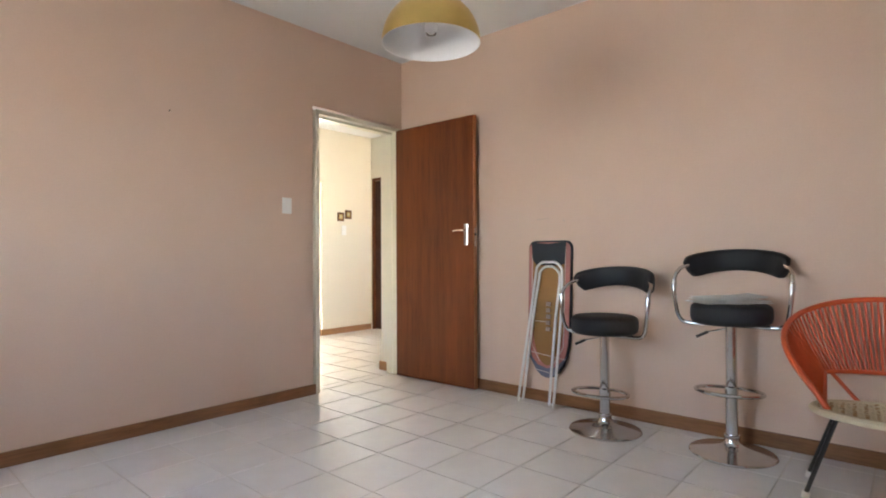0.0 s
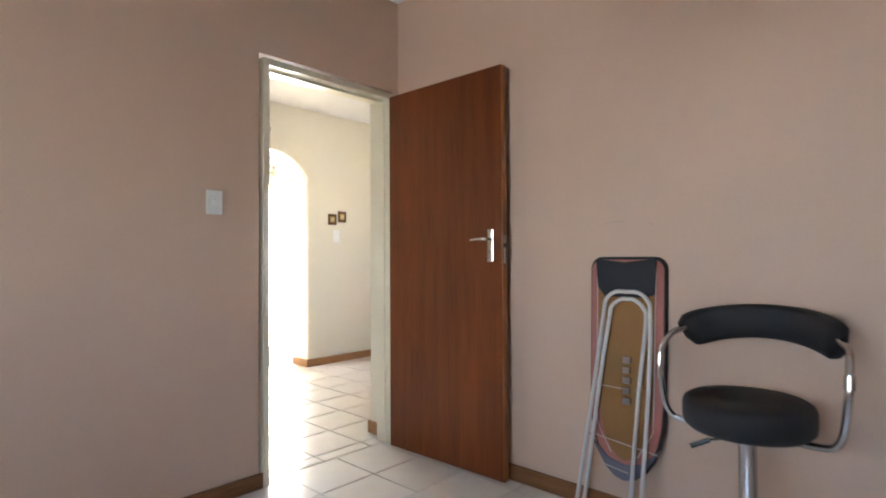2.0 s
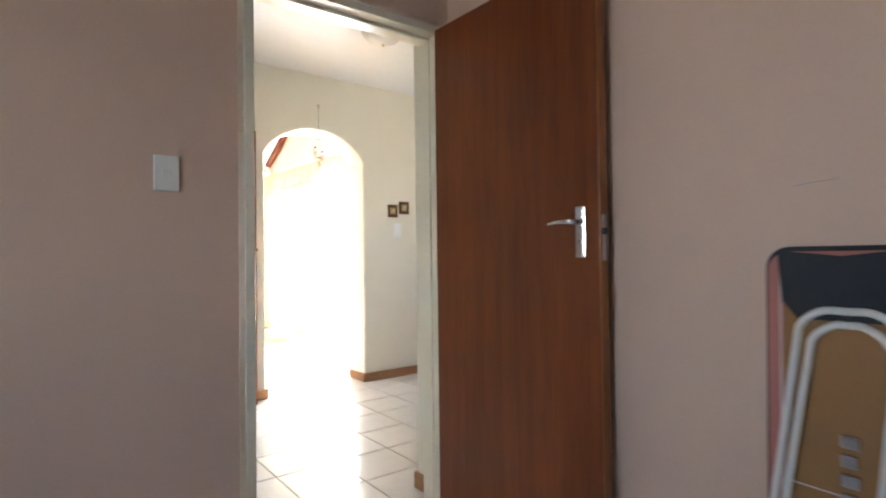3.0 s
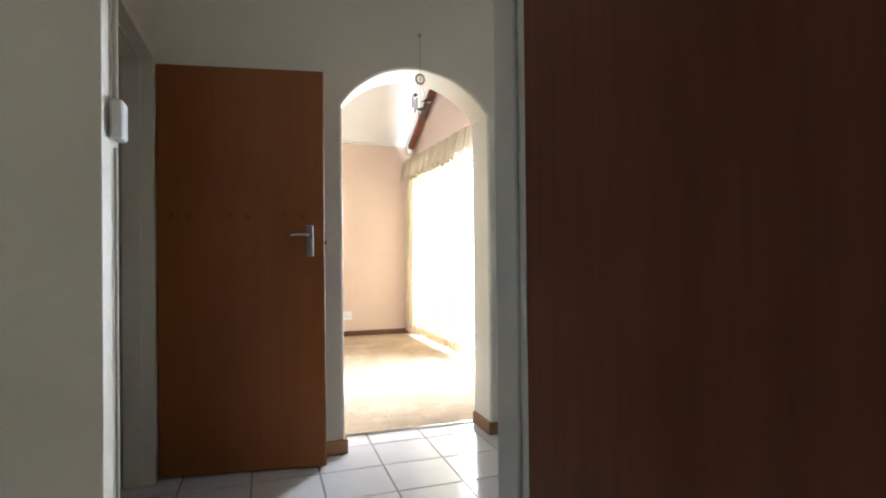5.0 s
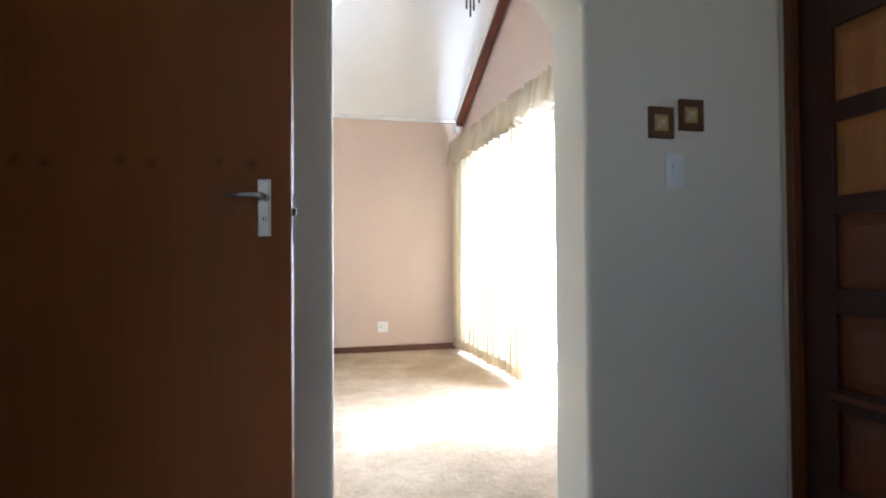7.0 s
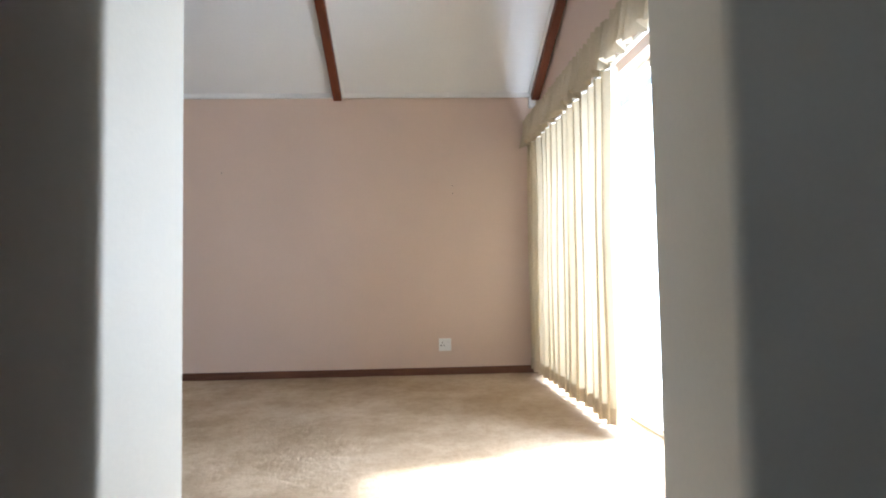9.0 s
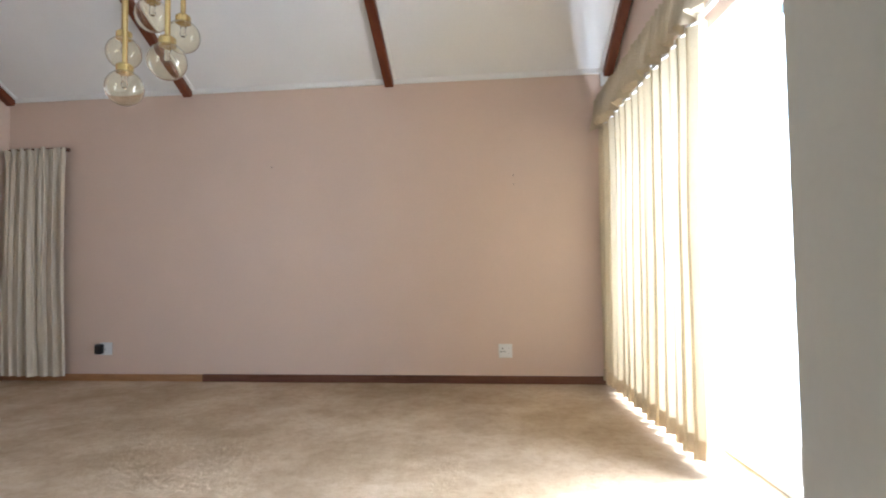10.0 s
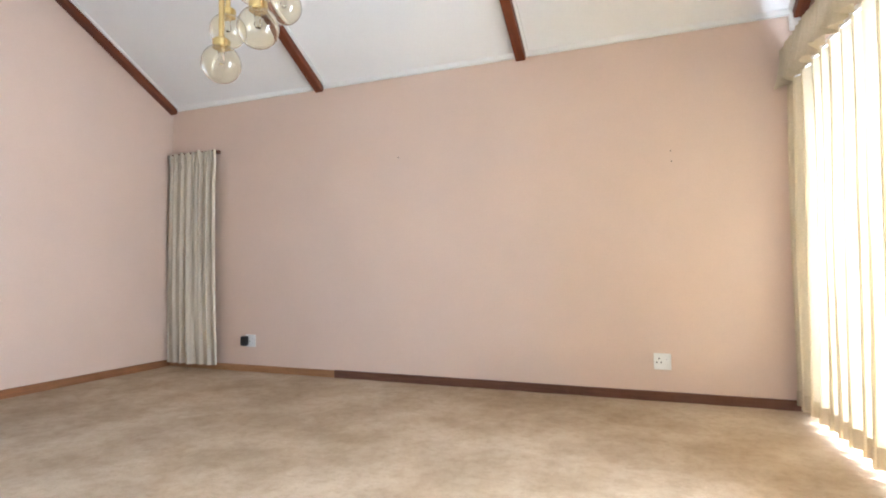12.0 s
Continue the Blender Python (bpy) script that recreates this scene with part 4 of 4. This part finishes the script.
# nails and small marks on the walls
for x, y, z, side in ((-1.80, 0, 1.846, 1), (-1.307, LY1, 1.873, 1), (0.809, LY1, 1.735, 1), (0.812, LY1, 1.66, 1)):
    n = thing("wall_nail", pose(x, y - 0.001, z), "small dark nail standing out of the painted wall", "nail")
    part("shank", tube(bmesh.new(), [(0, 0, 0), (0, -0.016, 0.003)], 0.0024, 8), M_DARKSLOT, n)
    part("nail_head", tube(bmesh.new(), [(0, -0.015, 0.003), (0, -0.018, 0.003)], 0.0036, 8), M_DARKSLOT, n)

# faint scratches on the wall above the ironing board
for y0, z0, y1, z1 in ((-1.325, 1.235, -1.415, 1.243), (-1.520, 1.225, -1.532, 1.223)):
    k = thing("wall_scratch", pose(BX1 - 0.0005, 0, 0), "faint dark scratch in the beige paint", "scratch")
    part("mark", tube(bmesh.new(), smooth_path([(0, y0, z0), (0, (2 * y0 + y1) / 3, z0 + 0.004), (0, (y0 + 2 * y1) / 3, z1 - 0.002), (0, y1, z1)], 3), 0.0009, 5), M_GROUT, k)

# wind chime in front of the arch
ch = thing("wind_chime", pose(0.528, AY0 - 0.03, 2.335), "dark metal wind chime with small birds and tubes", "wind chime")
part("hook", tube(bmesh.new(), smooth_path([(0, 0.03, 0.01), (0, 0.0, 0.012), (0.006, -0.006, 0.0), (0, -0.008, -0.012), (-0.008, -0.004, -0.004)], 4), 0.0022, 6), M_CHIME, ch)
part("string", tube(bmesh.new(), [(0, 0, -0.012), (0, 0, -0.225)], 0.0012, 6), M_CHIME, ch)
part("ring", tube(bmesh.new(), [(0.024 * math.cos(k * math.tau / 28), 0, -0.25 + 0.027 * math.sin(k * math.tau / 28)) for k in range(28)], 0.0055, 8, closed=True), M_CHIME, ch, "", True)
part("ring_figure", lathe(bmesh.new(), [(0, -0.268), (0.006, -0.262), (0.008, -0.25), (0.006, -0.238), (0, -0.232)], 12), M_WHITE, ch, "pale centre figure", True)
for x, z, flip in ((-0.032, -0.345, 0.5), (0.034, -0.375, 1.0), (0.004, -0.425, -0.8)):
    part("string", tube(bmesh.new(), [(x * 0.4, 0, -0.275), (x, 0, z)], 0.0009, 6), M_CHIME, ch)
    bm = bmesh.new()
    prism(bm, [(x - 0.036 * flip, z - 0.008), (x - 0.012 * flip, z + 0.006), (x, z + 0.013), (x + 0.014 * flip, z + 0.008), (x + 0.036 * flip, z + 0.001), (x + 0.016 * flip, z - 0.004), (x, z - 0.008), (x - 0.016 * flip, z - 0.003)], "y", -0.006, 0.006)
    part("bird", bm, M_CHIME, ch, "small flat metal bird")
    for k, dx in enumerate((-0.014, 0.0, 0.013)):
        top, ln = z - 0.014 - 0.012 * (k == 1), 0.060 + 0.012 * (k == 1)
        part("string", tube(bmesh.new(), [(x + dx * 0.6, 0, z - 0.004), (x + dx, 0, top)], 0.0008, 6), M_CHIME, ch)
        part("chime_tube", tube(bmesh.new(), [(x + dx, 0.004 * (k - 1), top), (x + dx, 0.004 * (k - 1), top - ln)], 0.0032, 8), M_CHIME, ch)

# ---- things: living room ----
# window curtain, hung in deep folds on the turned wall
cur = thing("window_curtain", TURN, "long cream curtain glowing with daylight", "curtain")
CY0, CY1 = 4.52, 6.50


def fold(s, v, amp, period, seed):
    k = s / period
    wob = 0.35 * noise.noise(Vector((s * 2.1, seed, 0)))
    return amp * math.sin(math.tau * (k + wob)) * (0.75 + 0.45 * noise.noise(Vector((s * 3.3, v * 0.8, seed + 5))))


def curtain_pt(u, v):
    s = CY0 + (CY1 - CY0) * u
    z = 0.035 + 2.06 * v + (0.012 * noise.noise(Vector((s * 4, 0, 3))) if v == 0 else 0)
    a = 0.068 * (0.62 + 0.45 * (1 - v))
    return (1.548 + fold(s, v, a, 0.142, 1.0) + 0.02 * noise.noise(Vector((s, v * 2, 9))), s + 0.030 * (0.6 + 0.4 * noise.noise(Vector((s * 4, v, 2)))) * math.sin(2 * math.tau * (s / 0.142 + 0.35 * noise.noise(Vector((s * 2.1, 1.0, 0))))), z)


part("drape", sheet(bmesh.new(), curtain_pt, 520, 24), M_CURTAIN, cur, "", True)
part("hem", sheet(bmesh.new(), lambda u, v: tuple(a + b for a, b in zip(curtain_pt(u, 0.002 + v * 0.045), (-0.005, 0, -0.002))), 420, 2), M_VALANCE, cur, "stitched double hem", True)
val = thing("curtain_valance", TURN, "gathered cream valance with a frilled lower edge", "valance")


def valance_pt(u, v):
    s = 3.3 + (6.49 - 3.3) * u
    z0 = 2.085 + 0.022 * math.sin(s * 52) + 0.02 * noise.noise(Vector((s * 5, 1, 4)))
    z1 = 2.325 + 0.03 * abs(math.sin(s * 38 + 2 * math.sin(s * 5))) + 0.012 * noise.noise(Vector((s * 9, 2, 2)))
    flare = 0.055 * (1 - v) ** 1.3
    return (1.500 - flare * 0.4 + fold(s, v, 0.024 + 0.026 * (1 - v), 0.074, 7.0), s + 0.008 * math.sin(s * 60), z0 + (z1 - z0) * v)


part("frill", sheet(bmesh.new(), valance_pt, 640, 14), M_VALANCE, val, "", True)
part("return_end", sheet(bmesh.new(), lambda u, v: (1.47 + 0.18 * u, 6.488 + 0.006 * math.sin(u * 40), 2.09 + 0.235 * v), 40, 6), M_VALANCE, val, "", True)
rail = thing("curtain_rail", TURN, "white curtain rail fixed above the glazing", "curtain rail")
part("track", box(bmesh.new(), 1.535, 1.56, 3.0, 6.50, 2.10, 2.125, 0.003), M_TRIM, rail)
part("pelmet_board", box(bmesh.new(), 1.515, 1.53, 3.0, 6.485, 2.22, 2.31, 0.003), M_TRIM, rail)
for y in (3.2, 4.1, 5.3, 6.4):
    part("bracket", box(bmesh.new(), 1.53, 1.655, y - 0.012, y + 0.012, 2.265, 2.29), M_TRIM, rail)
    part("stem", box(bmesh.new(), 1.54, 1.555, y - 0.01, y + 0.01, 2.125, 2.265), M_TRIM, rail)

# linen curtain in the far corner
lin = thing("linen_curtain", pose(0, 0, 0), "beige-grey linen curtain hanging from a wooden batten", "curtain")


def linen_pt(u, v):
    s = u * 0.615
    head = max(0.0, (v - 0.945) / 0.055)
    z = 0.045 + 2.055 * v + 0.020 * noise.noise(Vector((s * 26, 0, 6))) * head + (0.012 * noise.noise(Vector((s * 9, 0, 1))) if v < 0.02 else 0)
    waist = 1 - 0.45 * math.exp(-((v - 0.945) / 0.03) ** 2)
    x = LX0 + 0.045 + s * (1 + 0.05 * (1 - v)) - 0.02 * math.sin(v * 3.1) + 0.006 * noise.noise(Vector((s * 14, v * 2.2, 8)))
    wide = fold(s + 0.03 * noise.noise(Vector((s * 7, v * 0.8, 4))), v, 0.026 + 0.022 * noise.noise(Vector((s * 6, v * 1.2, 9))), 0.104, 3.0)
    fine = fold(s, v, 0.013, 0.047, 11.0) * (0.35 + 0.65 * v)
    return (x, LY1 - 0.085 + (wide + fine) * waist, z)


part("drape", sheet(bmesh.new(), linen_pt, 320, 48), M_LINEN, lin, "", True)
for i in range(8):
    hx = LX0 + 0.075 + i * 0.075
    part("pinch_pleat", tube(bmesh.new(), [(hx, LY1 - 0.098, 1.985), (hx, LY1 - 0.103, 2.03), (hx + 0.004 * (-1) ** i, LY1 - 0.107, 2.095 + 0.010 * (i % 3))], [0.004, 0.009, 0.017], 8), M_LINEN, lin, "", True)
part("batten", box(bmesh.new(), LX0 + 0.03, LX0 + 0.625, LY1 - 0.050, LY1 - 0.001, 2.085, 2.118, 0.003), M_SKIRT_DK, lin, "dark wooden batten")

# alarm sensor high in the corner
sen = thing("alarm_sensor", pose(1.575, LY1 - 0.001, 2.515, 0, 0, 0), "small white motion sensor in the corner", "sensor")
part("body", box(bmesh.new(), -0.032, 0.032, -0.045, -0.001, -0.055, 0.055, 0.010), M_WHITE, sen)
part("lens", box(bmesh.new(), -0.020, 0.020, -0.049, -0.044, -0.040, 0.0, 0.004), M_TRIM, sen)

# globe cluster lamp
lamp = thing("globe_pendant", pose(-0.87, 4.20, 0), "brass cluster pendant with five amber glass globes", "pendant lamp")
GR = 0.0765
top_z = RIDGE_Z - abs(4.20 - RIDGE_Y) * SLOPE
for gx, gy, gz in ((-0.90, 4.113, 1.735), (-0.666, 4.05, 1.812), (-1.045, 4.30, 1.972), (-0.785, 4.35, 2.055), (-0.905, 4.30, 2.14)):
    gx, gy = gx + 0.87, gy - 4.20
    bm = bmesh.new()
    prof = [(GR * math.sin(a), -GR * math.cos(a)) for a in (math.pi * (i / 20) for i in range(19))]
    lathe(bm, prof, 32, (gx, gy, gz))
    g = part("globe", bm, M_AMBER, lamp, "amber tinted glass globe", True)
    sol = g.modifiers.new("thick", "SOLIDIFY")
    sol.thickness = 0.0012
    g.visible_shadow = False
    part("cup", lathe(bmesh.new(), [(0, 0.064), (0.034, 0.064), (0.034, 0.094), (0.028, 0.101), (0, 0.102)], 24, (gx, gy, gz)), M_BRASS, lamp, "brass cup", True)
    part("lamp_holder", lathe(bmesh.new(), [(0, 0.072), (0.014, 0.072), (0.014, 0.045), (0.012, 0.038), (0.011, 0.03), (0.015, 0.012), (0.010, 0.0), (0, -0.003)][::-1], 16, (gx, gy, gz)), M_BULB, lamp, "", True)
    part("rod", tube(bmesh.new(), [(gx, gy, gz + 0.10), (gx, gy, 2.78)], 0.0115, 12), M_BRASS, lamp, "brass rod", True)
part("hub", lathe(bmesh.new(), [(0, 2.76), (0.22, 2.76), (0.235, 2.78), (0.235, 2.80), (0.22, 2.82), (0.03, 2.83), (0, 2.83)], 40), M_BRASS, lamp, "brass plate", True)
part("stem", tube(bmesh.new(), [(0, 0, 2.82), (0, 0, top_z + 0.01)], 0.010, 10), M_BRASS, lamp)


# ---- floor tiles ----
bm = bmesh.new()
box(bm, -0.5, 0.5, -0.5, 0.5, -0.010, 0)
bmesh.ops.bevel(bm, geom=[e for e in bm.edges if all(abs(v.co.z) < 1e-6 for v in e.verts)], offset=0.006, segments=2, affect="EDGES")
TILE = bpy.data.meshes.new("tile")
bm.to_mesh(TILE)
bm.free()
TILE.materials.append(M_TILE)


def tiled_floor(name, label, x0, x1, y0, y1, ox, oy, pitch, g, grout, keep=lambda x, y: True):
    f = setting(name, boxes((x0, x1, y0, y1, -0.2, -0.0035)), grout, label, "floor")
    i0, i1 = math.floor((x0 - ox) / pitch), math.ceil((x1 - ox) / pitch)
    j0, j1 = math.floor((y0 - oy) / pitch), math.ceil((y1 - oy) / pitch)
    for i in range(i0, i1):
        for j in range(j0, j1):
            a, b = max(x0, ox + i * pitch + g), min(x1, ox + (i + 1) * pitch - g)
            c, d = max(y0, oy + j * pitch + g), min(y1, oy + (j + 1) * pitch - g)
            if b - a < 0.02 or d - c < 0.02 or not keep((a + b) / 2, (c + d) / 2):
                continue
            t = new("tile", TILE)
            t.parent = f
            t.matrix_local = Matrix.LocRotScale(((a + b) / 2, (c + d) / 2, random.uniform(-0.0006, 0.0004)), Euler((random.gauss(0, 0.0012), random.gauss(0, 0.0012), 0)), (b - a, d - c, 1))
    return f


tiled_floor("floor_bedroom", "glossy white square ceramic floor tiles", BX0, BX1, BY0, 0.06, -1.587, -0.905, 0.3165, 0.0019, M_GROUT_PALE)
tiled_floor("floor_hall", "glossy white square ceramic hall tiles", -2.5, 1.80, 0.06, 2.572, 0.250, 2.072, 0.32, 0.0026, M_GROUT,
            lambda x, y: y > 0.2 or -0.85 < x < 0.1)
